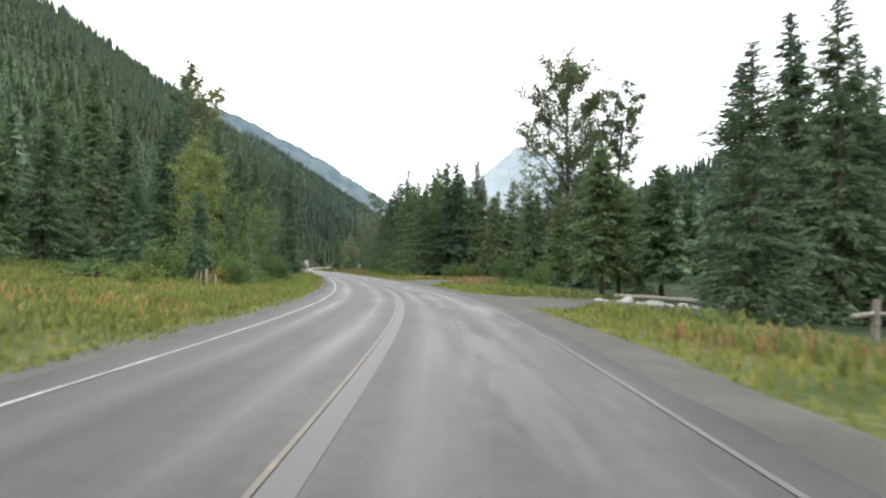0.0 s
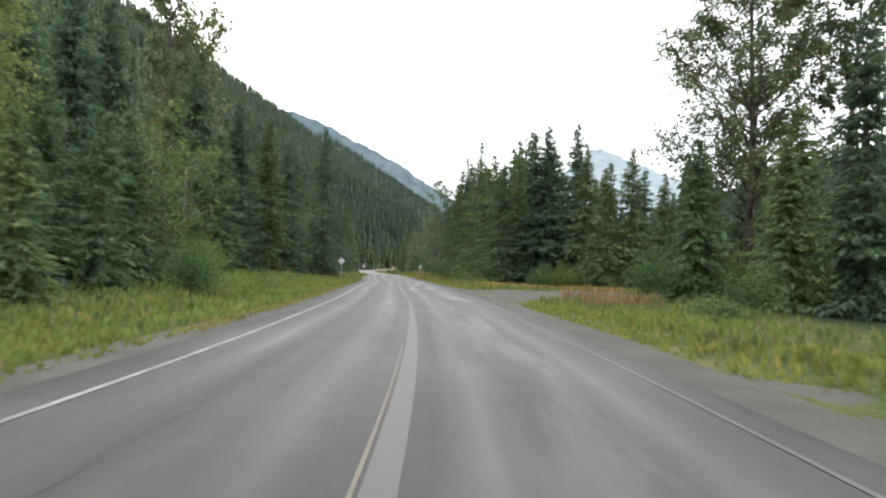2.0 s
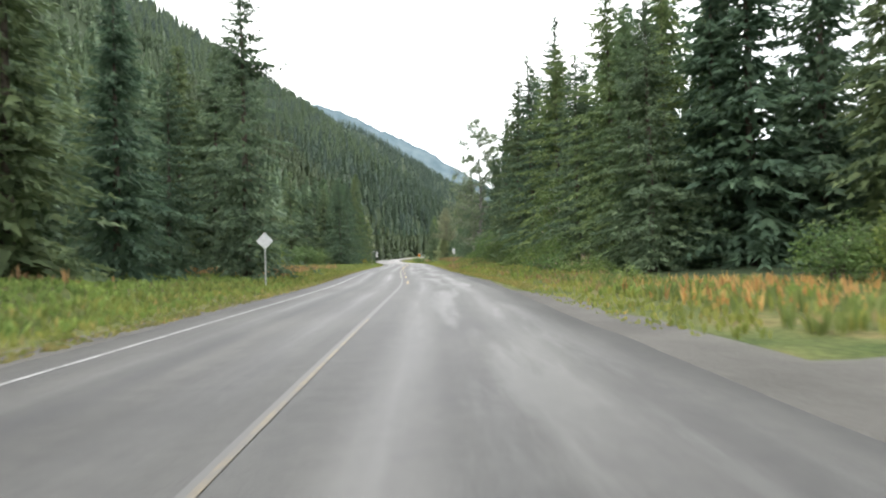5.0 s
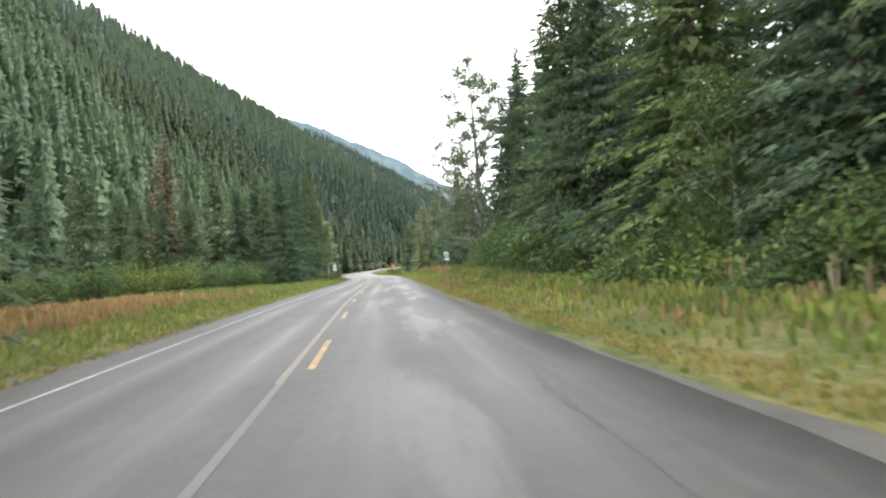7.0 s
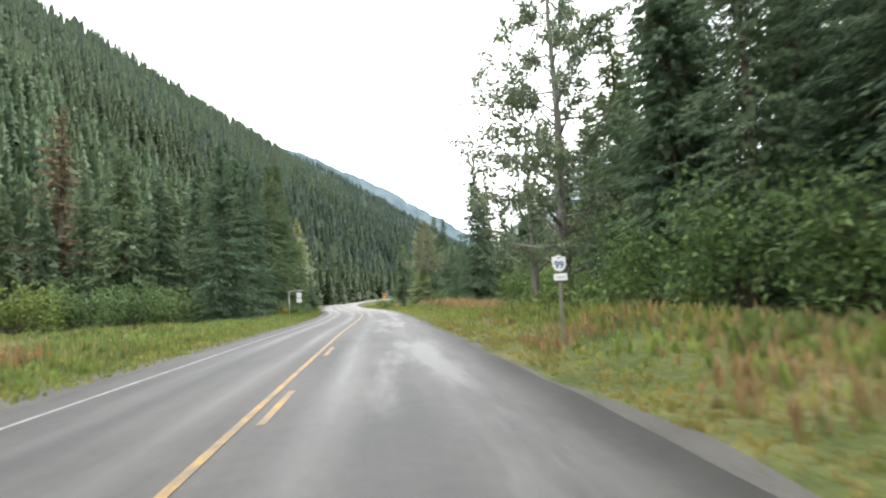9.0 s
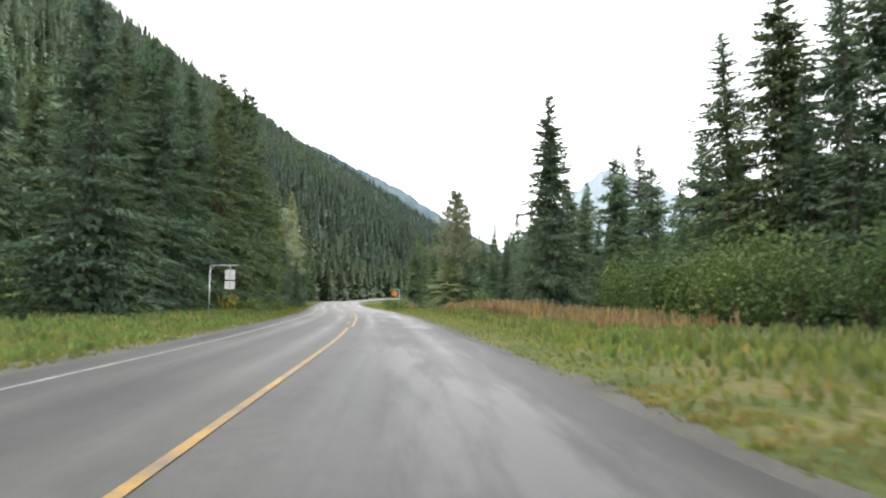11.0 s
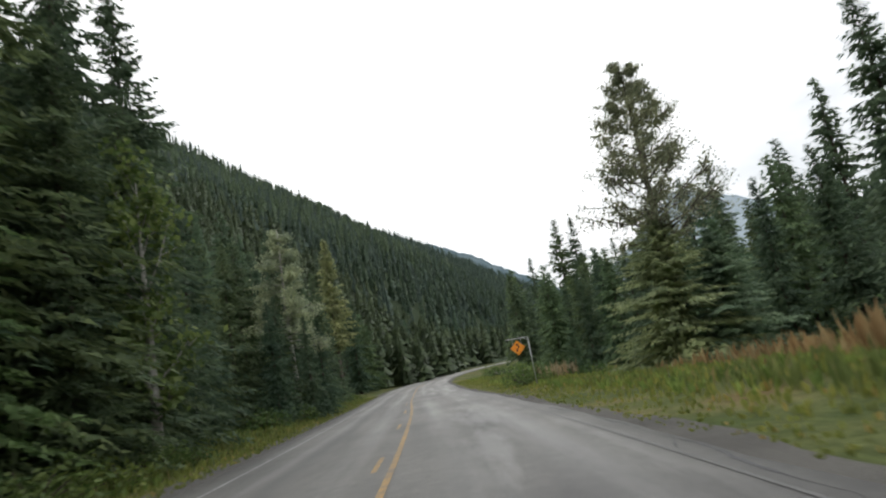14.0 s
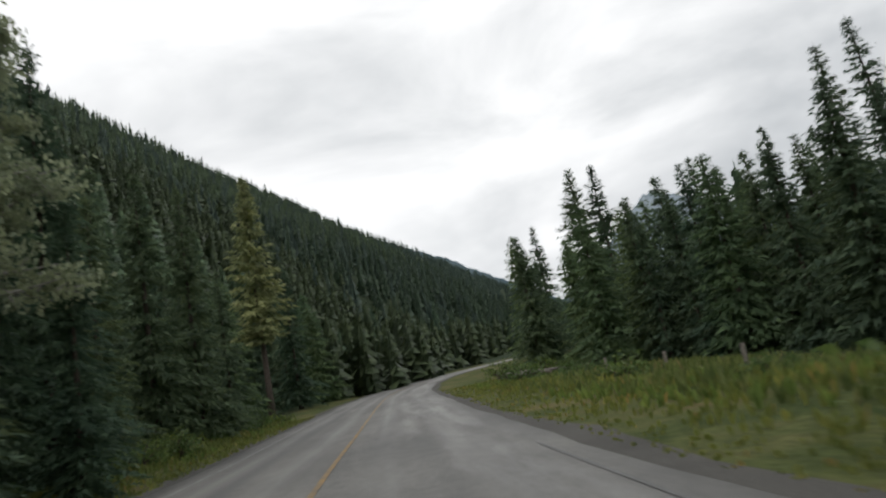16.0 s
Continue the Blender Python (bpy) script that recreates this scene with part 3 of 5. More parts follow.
line("ground_off_line", 72, 131, 0.11, lambda y: np.interp(y, [72, 82, 105, 131], [0.03, 0.12, 0.14, 0.05]), M_FAINT, "faint narrow band of ground-off centre paint", lift=0.034)
line("centre_line", -80, 46, 0.13, lambda y: np.interp(y, [30, 46], [0.06, 0.015]), M_OLDYELLOW, "thin worn yellow centre line")
line("centre_line", 119, 146, 0.13, 0.12, M_OLDYELLOW, "worn yellow centre line on a grey band")
line("centre_line", 146, 200, 0.12, 0.12, M_YELLOW, "solid yellow centre line")
line("centre_line", 200, 440, -0.06, 0.11, M_YELLOW, "solid yellow centre line, partly worn")
line("centre_line", 64, 94, 0.07, 0.06, M_OLDYELLOW, "thin faded yellow centre line")
for y0 in (110.7, 120.2, 129.3):
    line("centre_dash", y0, y0 + 4.2, -0.2, 0.12, M_YELLOW, "short yellow centre dash", "yellow centre dashes")
for y0 in (139.8, 149.5, 159):
    line("centre_dash", y0, y0 + 3.6, -0.16, 0.12, M_YELLOW, "short yellow centre dash", "yellow centre dashes")
for y0 in (203.5, 212.2, 220.8, 229.5, 238, 247, 256):
    line("centre_dash", y0, y0 + 3.2, 0.25, 0.1, M_YELLOW, "short yellow centre dash", "yellow centre dashes")


def crack(y_lo, y_hi, d, width, seed):
    """A jagged dark seam along the lane, with a short side branch."""
    g = np.random.RandomState(seed)
    verts, faces = [], []

    def seam(s0, s1, d0, d1, w):
        n = max(6, int((s1 - s0) / 0.22))
        walk_d = np.cumsum(g.normal(size=n)) * 0.022
        walk_d -= np.linspace(0, walk_d[-1], n)
        wid = w * np.clip(0.55 + 0.5 * np.sin(np.arange(n) * 0.31 + seed) + 0.35 * g.normal(size=n), 0.12, 1.6)
        wid[0] = wid[-1] = 0.01
        start = len(verts)
        for k in range(n):
            sf = s0 + (s1 - s0) * k / (n - 1)
            a, f = int(sf), sf - int(sf)
            base = ROAD[a] * (1 - f) + ROAD[a + 1] * f
            dd = d0 + (d1 - d0) * k / (n - 1) + walk_d[k]
            for q in (0.5, -0.5):
                e = dd + q * wid[k]
                p = base + LEFT[a] * e
                verts.append((p[0], p[1], float(road_z(p[1])) - 0.012 * abs(e) + 0.0345))
            if k:
                b = start + 2 * k
                faces.append((b - 2, b - 1, b + 1, b))

    s0, s1 = s_at(y_lo), s_at(y_hi)
    seam(s0, s1, d, d + g.uniform(-0.3, 0.3), width)
    for _ in range(2):
        sb = g.uniform(s0, s1 - 1)
        seam(sb, sb + g.uniform(1, 2.5), d, d + g.uniform(-0.7, 0.7), width * 0.5)
    tagged(new("sealed_crack", mesh_of("sealed_crack", verts, faces, M_TAR)), "jagged dark tar-sealed crack in the asphalt", "road crack", "sealed cracks", "structure")


for spec in ((112, 124, -3.2, 0.1, 7), (126, 136, -3.0, 0.07, 8), (214, 236, -3.8, 0.07, 9), (60, 65, -1.2, 0.07, 10), (68, 73, -1.7, 0.07, 11), (43, 48, -1.0, 0.05, 14),
             (150, 158, -2.6, 0.05, 15), (34, 46, 2.3, 0.06, 2), (186, 204, 2.3, 0.05, 6)):
    crack(*spec)


def road_patch(y, d, wide, long):
    """A shallow worn patch with a ragged outline."""
    a = s_at(y)
    g = np.random.RandomState(4)
    ring = []
    for k in range(22):
        q = 2 * math.pi * k / 22
        c, s = math.cos(q), math.sin(q)
        r = g.uniform(0.82, 1.12) / max(abs(c), abs(s)) ** 0.8
        e = d + 0.5 * wide * r * c
        p = ROAD[a] + LEFT[a] * e + _tan[a] * (0.5 * long * r * s)
        ring.append((p[0], p[1], float(road_z(p[1])) - 0.012 * abs(e) + 0.0345))
    mid = np.mean(ring, axis=0)
    me = mesh_of("asphalt_patch", ring + [tuple(mid)], [(k, (k + 1) % 22, 22) for k in range(22)], M_TAR)
    tagged(new("asphalt_patch", me), "small dark asphalt repair patch in the lane", "road patch", kind="structure")


road_patch(210.4, -1.95, 0.72, 1.3)

# ---- far mountains ----


def far_mountain(name, crest, depth, material, label, seed):
    """A long far mountain: crest points of (x, y, z), falling to the valley on both sides."""
    crest = np.array(crest, float)
    n, rows = 140, 26
    u = np.linspace(0, 1, n)
    c = np.stack([np.interp(u, np.linspace(0, 1, len(crest)), crest[:, k]) for k in range(3)], 1)
    rng = np.random.RandomState(seed)
    rough = sum(a * np.sin(u * f + p) for a, f, p in zip((4, 3, 3, 3), (31, 67, 140, 290), rng.rand(4) * 6))
    verts, faces = [], []
    for j in range(rows):
        v = j / (rows - 1)
        drop = abs(v - 0.35) / (0.35 if v < 0.35 else 0.65)
        for k in range(n):
            gully = 22 * drop * (1 - drop) * math.sin(u[k] * 90 + 5 * v + seed) + 14 * drop * (1 - drop) * math.sin(u[k] * 211 + seed)
            verts.append((c[k, 0] + gully, c[k, 1] - depth * (v - 0.35) * -1 * -1, max(-5.0, (c[k, 2] + rough[k] * (1 - drop)) * (1 - drop ** 0.9) + gully * 0.5)))
    for j in range(rows - 1):
        for k in range(n - 1):
            a = j * n + k
            faces.append((a, a + 1, a + n + 1, a + n))
    return tagged(new(name, mesh_of(name, verts, faces, material, True)), label, "mountain", kind="structure")


def ray_point(az, tan_e, r):
    a = radians(az)
    return (-math.sin(a) * r, math.cos(a) * r, tan_e * r)


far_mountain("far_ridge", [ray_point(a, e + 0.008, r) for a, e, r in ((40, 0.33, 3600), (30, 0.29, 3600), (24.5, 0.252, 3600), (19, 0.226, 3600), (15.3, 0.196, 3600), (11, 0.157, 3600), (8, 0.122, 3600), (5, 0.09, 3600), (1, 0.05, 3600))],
             1500, M_FARBLUE, "long forested mountain ridge with blue haze in its colour", 1)
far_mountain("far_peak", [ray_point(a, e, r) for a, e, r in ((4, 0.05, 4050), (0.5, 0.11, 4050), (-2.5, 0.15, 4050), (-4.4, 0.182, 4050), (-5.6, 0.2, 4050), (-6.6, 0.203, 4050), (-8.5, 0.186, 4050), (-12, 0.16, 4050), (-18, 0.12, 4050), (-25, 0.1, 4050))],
             1400, M_FARROCK, "pale rocky mountain peak with haze in its colour", 4)

# ---- trees ----


def conifer_parts(H, R, boughs, twigs, seed, needles, bark, low=0.06, droop=0.28, thin=1.0, curve=0.85, twig=1.0, slim=1.0, reach=0.1, foot=0.13, core=0.36, inner=340):
    """Meshes of a trunk and of a crown of drooping boughs with many sprigs."""
    g = np.random.RandomState(seed)
    lean = g.uniform(-0.012, 0.012, 2) * H
    tp = [(lean[0] * v * v, lean[1] * v * v, H * v) for v in (-0.01, 0.12, 0.4, 0.7, 0.93, 0.995)]
    r0 = 0.011 * H + 0.05
    tv, tf = tube(tp, [r0 * 1.25, r0 * 0.95, r0 * 0.68, r0 * 0.36, r0 * 0.1, 0.008], 8)
    trunk = mesh_of("trunk", tv, tf, bark, True)
    quads = []
    heights = low + (1 - low) * np.sort(np.r_[g.rand(boughs) ** 1.12, 0.6 + 0.4 * g.rand(boughs // 3)])
    for u in heights:
        if u > 0.985 or g.rand() > thin:
            continue
        out = (1 - u) ** (curve + 0.1) * min(1.0, 0.68 + (u - low) / 0.1 * 0.32)
        out *= 0.84 + 0.3 * abs(((u * H / 0.75) % 1.0) - 0.5) * 2
        L = R * max(out, 0.03) * g.uniform(0.66, 1.1) * (1.25 if g.rand() < 0.12 else 1.0) + 0.22
        a = g.rand() * 2 * math.pi
        w = np.array([math.cos(a), math.sin(a), 0.0])
        side = np.array([-w[1], w[0], 0.0])
        pitch = -0.22 + 0.85 * u ** 1.5 + g.uniform(-0.12, 0.12)
        base = np.array([lean[0] * u * u, lean[1] * u * u, H * u])
        n = max(4, int(twigs * (0.36 + 0.64 * min(1.0, L / R * 1.5))))
        t = 0.08 + 0.92 * np.sort(g.rand(n)) ** 0.8
        t[-1] = 1.0
        spread = 0.30 * L * (1.1 - t) * g.rand(n)
        sgn = np.where(g.rand(n) < 0.5, 1.0, -1.0)
        spine = base + w * (L * t)[:, None] + np.array([0, 0, 1.0]) * ((pitch * t - droop * t * t * (1 - 0.45 * t)) * L)[:, None]
        spine = spine + side * (spread * sgn)[:, None]
        spine[:, 2] -= spread * 0.35 + g.rand(n) * 0.05 * L
        fan = np.radians(g.uniform(5, 65, n))
        fan[-1] = 0
        ln = (reach * L * (1.25 - t) + foot + 0.004 * H) * g.uniform(0.7, 1.35, n) * twig * min(1.0, 0.55 + 1.5 * L / R)
        way = w * np.cos(fan)[:, None] + side * (np.sin(fan) * sgn)[:, None]
        way[:, 2] -= g.uniform(0.05, 0.95, n)
        way /= np.linalg.norm(way, axis=1, keepdims=True)
        flat = np.cross(way, (0, 0, 1.0))
        flat /= np.linalg.norm(flat, axis=1, keepdims=True)
        up = np.cross(flat, way)
        roll = g.uniform(-1.2, 1.2, n)
        wid = (flat * np.cos(roll)[:, None] + up * np.sin(roll)[:, None]) * (ln * g.uniform(0.16, 0.28, n) * slim)[:, None]
        root, tip_at = spine - way * (0.3 * ln)[:, None], spine + way * (0.85 * ln)[:, None]
        quads.append(np.stack([root + wid, root - wid, tip_at], 1))
    # shaded inner sprays round the trunk
    fine = 0.3 if inner > 400 else 0.5
    u = low + (0.93 - low) * g.rand(inner) ** 1.3
    wide_at = R * (1 - u) ** (curve + 0.1)
    a, rad = g.rand(inner) * 2 * math.pi, wide_at * core * (0.2 + 0.8 * g.rand(inner))
    ax = np.stack([lean[0] * u * u + np.cos(a) * rad, lean[1] * u * u + np.sin(a) * rad, H * u], 1)
    across = np.stack([-np.sin(a + g.normal(size=inner) * 0.5), np.cos(a), np.zeros(inner)], 1) * (0.13 * wide_at * fine + 0.05)[:, None]
    fall = np.stack([np.cos(a) * 0.1, np.sin(a) * 0.1, -np.ones(inner)], 1) * ((0.2 * wide_at + 0.25) * fine)[:, None]
    quads.append(np.stack([ax + across, ax - across - fall * 0.3, ax + fall], 1))
    for k in range(12):
        z = H * (0.92 + 0.08 * k / 12)
        a = k * 2.4
        w = np.array([math.cos(a), math.sin(a), 0.6])
        b = np.array([lean[0], lean[1], z])
        ln = 0.04 * R + 0.07 * (1 - k / 13) * R
        s = np.array([-w[1], w[0], 0]) * ln * 0.22
        quads.append(np.array([[b + s, b - s, b + w * ln]]))
    tip = np.array([lean[0], lean[1], H])
    quads.append(np.array([[tip - (0.05, 0, 0.5), tip + (0.05, 0, -0.5), tip + (0, 0, 0.15)]]))
    return trunk, tris_mesh("crown", np.concatenate(quads), needles)


def stand(x, y, size=1.0, turn=0.0, sink=0.08, squash=1.0):
    return Matrix.LocRotScale((x, y, ground_at(x, y) - sink), Euler((0, 0, turn)), (size * squash, size * squash, size))


KINDS = {}


def kind_of(key, H, R, boughs, twigs, seed, needles, label, **more):
    trunk, crown = conifer_parts(H, R, boughs, twigs, seed, needles, M_BARK, **more)
    KINDS[key] = (trunk, crown, H, label)


FULL = "tall dark green spruce with drooping boughs"
SLIM = "slender dark green spruce with drooping boughs"
SOFT = "bright green hemlock with soft hanging boughs"
kind_of("near_a", 18, 4.6, 255, 60, 41, M_SPRUCE, FULL, low=0.04, twig=0.78, slim=0.98, reach=0.062, inner=900)
kind_of("near_b", 18, 4.0, 255, 50, 42, M_SPRUCE, SLIM, low=0.05, droop=0.36, twig=0.9, slim=0.98, reach=0.062, inner=900)
kind_of("near_c", 16, 4.5, 245, 64, 43, M_FIR, SOFT, low=0.02, droop=0.42, curve=0.7, twig=0.74, slim=0.98, reach=0.062, inner=900)
kind_of("close_a", 21, 4.7, 280, 64, 44, M_SPRUCE, FULL, low=0.04, droop=0.34, twig=1.03, slim=0.95, reach=0.04, inner=900, foot=0.06)
kind_of("close_b", 18, 4.4, 260, 64, 45, M_SPRUCE, FULL, low=0.03, droop=0.42, curve=0.75, twig=1.03, slim=0.95, reach=0.04, inner=900, foot=0.06)
kind_of("lone", 19.4, 4.9, 360, 66, 46, M_SPRUCE, "tall dense dark spruce with full drooping boughs", low=0.03, droop=0.36, curve=0.86, twig=0.9, slim=1.1, reach=0.06, inner=1100, core=0.5)
kind_of("bright", 19, 3.3, 250, 56, 47, M_BRIGHT, "fresh light green hemlock at the forest edge", low=0.05, droop=0.42, curve=0.7, twig=0.95, reach=0.06, inner=700)
kind_of("spruce", 18, 4.7, 290, 22, 11, M_SPRUCE, FULL, low=0.04, twig=1.2)
kind_of("spruce_b", 18, 4.0, 280, 20, 12, M_SPRUCE, SLIM, low=0.05, droop=0.36, twig=1.2)
kind_of("blue", 12, 3.6, 230, 22, 13, M_BLUE, "young mid-green spruce with full low boughs", low=0.02, droop=0.2, twig=1.2)
kind_of("hemlock", 16, 4.6, 270, 22, 14, M_FIR, SOFT, low=0.03, droop=0.42, twig=1.4, curve=0.7)
kind_of("thin", 20, 2.8, 300, 16, 15, M_SPRUCE, "thin ragged spruce with sparse grey-green boughs", thin=0.8, droop=0.4, curve=0.7, twig=1.1, core=0.22)
kind_of("trunked", 11, 3.2, 240, 28, 16, M_FIR, "green spruce with a bare pale lower trunk", low=0.2, droop=0.35, curve=0.55, twig=1.2)
kind_of("airy", 20, 4.4, 260, 42, 17, M_AIRY, "tall gappy spruce with reddish-green tiered boughs", thin=0.85, droop=0.3, curve=0.85, twig=0.95, core=0.18)
kind_of("pale", 9, 4.2, 240, 64, 18, M_PALEFIR, "pale green fir with broad spreading boughs", low=0.03, droop=0.25, curve=0.8, twig=0.8, inner=500, core=0.2)
kind_of("mid_a", 18, 4.6, 220, 13, 21, M_SPRUCE, "dark green conifer in the roadside forest", twig=1.65)
kind_of("mid_b", 18, 3.9, 220, 13, 22, M_SPRUCE, "narrow dark green conifer in the roadside forest", twig=1.65, droop=0.38)
kind_of("mid_c", 16, 4.3, 220, 13, 23, M_FIR, "mid-green conifer in the roadside forest", twig=1.65, droop=0.4, curve=0.7)
kind_of("mid_dry", 17, 3.1, 200, 18, 24, M_DRY, "dead rust-brown conifer in the forest", twig=1.05, thin=0.8)
kind_of("larch", 16, 3.6, 210, 20, 25, M_LARCH, "pale yellow-green larch with airy boughs", twig=1.4, thin=0.9, droop=0.2, low=0.3)
PLACED = []


def plant(key, x, y, h, squash=1.0, label="", group="roadside conifers"):
    trunk, crown, H, text = KINDS[key]
    root = tagged(new("conifer"), label or text, "tree", group)
    part("trunk", trunk, None, root)
    part("crown", crown, None, root)
    root.matrix_basis = stand(x, y, h / H, (x * 12.9 + y * 7.7) % 6.28, squash=squash)
    PLACED.append((x, y))
    return root


WIDE = {(-46, 258.7): 1.1, (-38.2, 250.4): 1.4, (-40.6, 249.6): 1.3, (13.3, 26.2): 1.3, (-29, 226.6): 0.95, (-30, 118.8): 0.95}
# conifers that stand out one by one: x, y, height
for key, spots in {
    "near_a": [(-17, 217.5, 20.5), (-11.5, 213, 22), (-30, 118.8, 22), (-33.5, 115.3, 14.5), (13.3, 26.2, 11.8)],
    "bright": [(-58.2, 230.3, 15.5)],
    "lone": [(-14.5, 214.5, 23), (-10.5, 209.5, 24), (-29, 226.6, 19.4)],
    "close_a": [(-9.2, 139.5, 24), (-16.2, 167.5, 20.4)],
    "near_b": [(-11.3, 149, 22), (-13.2, 147.5, 20.5), (-57.2, 222, 21), (-58.8, 227, 21.5), (-60.2, 232, 23.5), (-61.9, 237.3, 24.5), (-63.6, 243, 24), (-56.8, 217, 19)],
    "spruce": [(-39.5, 131, 21), (-17.4, 165, 15), (-15.8, 170.5, 20), (-14, 173.5, 19), (15.5, 65, 15.5), (1.8, 117.3, 21.6), (5.6, 117.4, 21.8), (11.4, 108.3, 17.3), (-32.5, 88, 21), (-30.5, 83.5, 18), (-31.5, 94.5, 18), (-29.5, 78.5, 16), (-31, 101, 18), (-31.5, 108, 16), (-24.5, 246, 14.5), (-34, 258, 10.5), (-31, 256.5, 11.5), (-29.5, 250.5, 16.5), (-26, 252, 18.2), (-21, 240, 16.0), (-26.5, 60, 15), (-28.5, 66, 17), (-30.5, 72, 19), (-51.6, 346, 27.8)],
    "spruce_b": [(-71.5, 199, 15), (-73.8, 196.5, 14.5), (-69.2, 202, 16), (-8.5, 157, 22), (-5.5, 154, 22.5), (-3, 148, 22), (-6, 163, 21), (-16.5, 182, 19.3), (-14, 178, 20), (0.1, 118.4, 20.5), (8.9, 108.8, 15.4), (22.5, 27.5, 19), (18.6, 29, 16), (19.5, 106, 15), (22.8, 104.5, 16), (-48.2, 344, 27.5), (-59.5, 361, 22.7), (-66.4, 259.2, 9.2), (-64.8, 260.3, 7.6), (-66.2, 265, 8), (-67.8, 262, 9.8), (-65, 256, 8.4), (16, 107.5, 12)],
    "blue": [(-46, 258.7, 3.4), (-13.1, 43.4, 3.8), (-18.3, 52.2, 7.6), (-25, 64, 9), (-21.5, 44.5, 8), (-27.5, 47, 10), (-39.5, 258, 8.9), (-28.5, 85, 12.5), (-36, 262, 9.3), (-20, 229, 13), (-22.5, 234, 15), (-17, 224, 14), (-17.5, 56, 6), (-20.5, 60.5, 8), (-22.5, 66.5, 7), (-16.3, 49.5, 4.6), (-14.6, 47, 5.4), (-16.4, 53, 6.6), (-15.4, 41, 6), (-18.2, 57, 7.5)],
    "close_b": [(-6.9, 131.5, 17), (-14, 153, 16), (-16.4, 160, 14)],
    "near_c": [(-5.4, 121.6, 18.6), (-2.2, 121.6, 19), (-4.4, 125.5, 17)],
    "hemlock": [(0.5, 119.2, 15)],
    "thin": [(-33, 293, 20.6), (-30.2, 291, 21.6), (-24.6, 283.5, 15), (-24, 281, 15.8), (25, 33, 20), (-37.4, 288.7, 17.4), (-41.5, 308, 17.6)],
    "trunked": [(11.6, 44.2, 10.6), (13.4, 46.6, 8.8), (15.5, 43.5, 9.4)],
    "airy": [(-28.4, 243, 20.7), (-19.8, 236.5, 17.0)],
    "pale": [(-40.6, 249.6, 7.2), (-38.2, 250.4, 6.2)],
    "mid_a": [(-44.2, 310.5, 17), (-40.8, 303.7, 15.2), (-39.6, 299.3, 14.8), (-42.6, 316, 16)],
    "mid_b": [(-22.7, 293, 23), (-20.9, 282.5, 25), (-37.8, 300.9, 15.6), (-37.7, 294.5, 13.8), (-46.5, 320, 17.5), (-34.5, 287, 14)],
    "larch": [(-85.2, 308.4, 25.5), (-73, 249, 15)],
}.items():
    for x, y, h in spots:
        plant(key, x, y, h, WIDE.get((x, y), 1.0 + 0.1 * math.sin(x + 3 * y)), group="standing conifers")

rng = np.random.RandomState(5)


def belt(y_lo, y_hi, d_lo, d_hi, count, keys, h_lo, h_hi, gap=3.0):
    """Forest of single trees between two distances from the road."""
    made = tries = 0
    while made < count and tries < count * 30:
        tries += 1
        y = rng.uniform(y_lo, y_hi)
        d = d_lo + (d_hi - d_lo) * rng.rand() ** 1.2
        x, yy = beside(y, d)
        if any((x - a) ** 2 + (yy - b) ** 2 < gap * gap for a, b in PLACED) or paved(x, yy) or (248 < y < 264 and 0 < d < 12):
            continue
        plant(keys[rng.randint(len(keys))], x, yy, rng.uniform(h_lo, h_hi), rng.uniform(0.85, 1.15))
        made += 1


DARK = ("mid_a", "mid_b", "mid_a", "mid_c")
# left side
belt(20, 60, 22, 32, 13, ("spruce", "blue", "hemlock"), 9, 15)
belt(60, 112, 25, 33, 10, ("spruce", "spruce_b", "hemlock"), 13, 20)
belt(118, 136, 18, 30, 7, ("spruce", "spruce_b"), 15, 22)
belt(172, 215, 32, 44, 11, DARK, 12, 18)
belt(203, 238, 12.6, 16.5, 10, ("near_a", "near_b", "near_c"), 15, 21, 2.5)
belt(238, 285, 9.3, 13, 15, ("spruce", "near_b", "spruce_b"), 12, 16, 2.8)
belt(205, 300, 15, 26, 18, DARK, 15, 22)
belt(285, 330, 8.5, 24, 12, DARK, 11, 16)
belt(222, 248, 13.5, 19, 8, ("spruce", "spruce_b"), 18, 23, 2.6)
# right side
belt(16, 42, -23, -34, 8, ("spruce", "spruce_b", "thin"), 14, 20)
belt(50, 76, -19, -28, 7, ("spruce", "hemlock"), 9, 14)
belt(98, 118, -22, -34, 8, DARK, 13, 18)
belt(112, 134, -13.2, -17, 6, ("near_c", "near_a"), 15, 20, 3.0)
belt(134, 162, -13.2, -17, 8, ("close_a", "close_b"), 15, 23, 3.0)
belt(112, 178, -19.5, -28, 17, DARK, 16, 24)
belt(196, 216, -24, -32, 5, ("spruce", "thin", "spruce_b"), 14, 18)
belt(224, 262, -24, -38, 13, DARK, 10, 15)
belt(262, 312, -24, -42, 30, ("mid_a", "mid_b", "mid_c"), 11, 15, 2.4)
belt(300, 350, -16, -34, 12, DARK, 13, 19)
for x, y, h in ((-75.4, 206.4, 25.4),):
    plant("mid_dry", x, y, h, 1.45, label="dead rust-brown conifer among green ones")

# ---- hillside forest ----


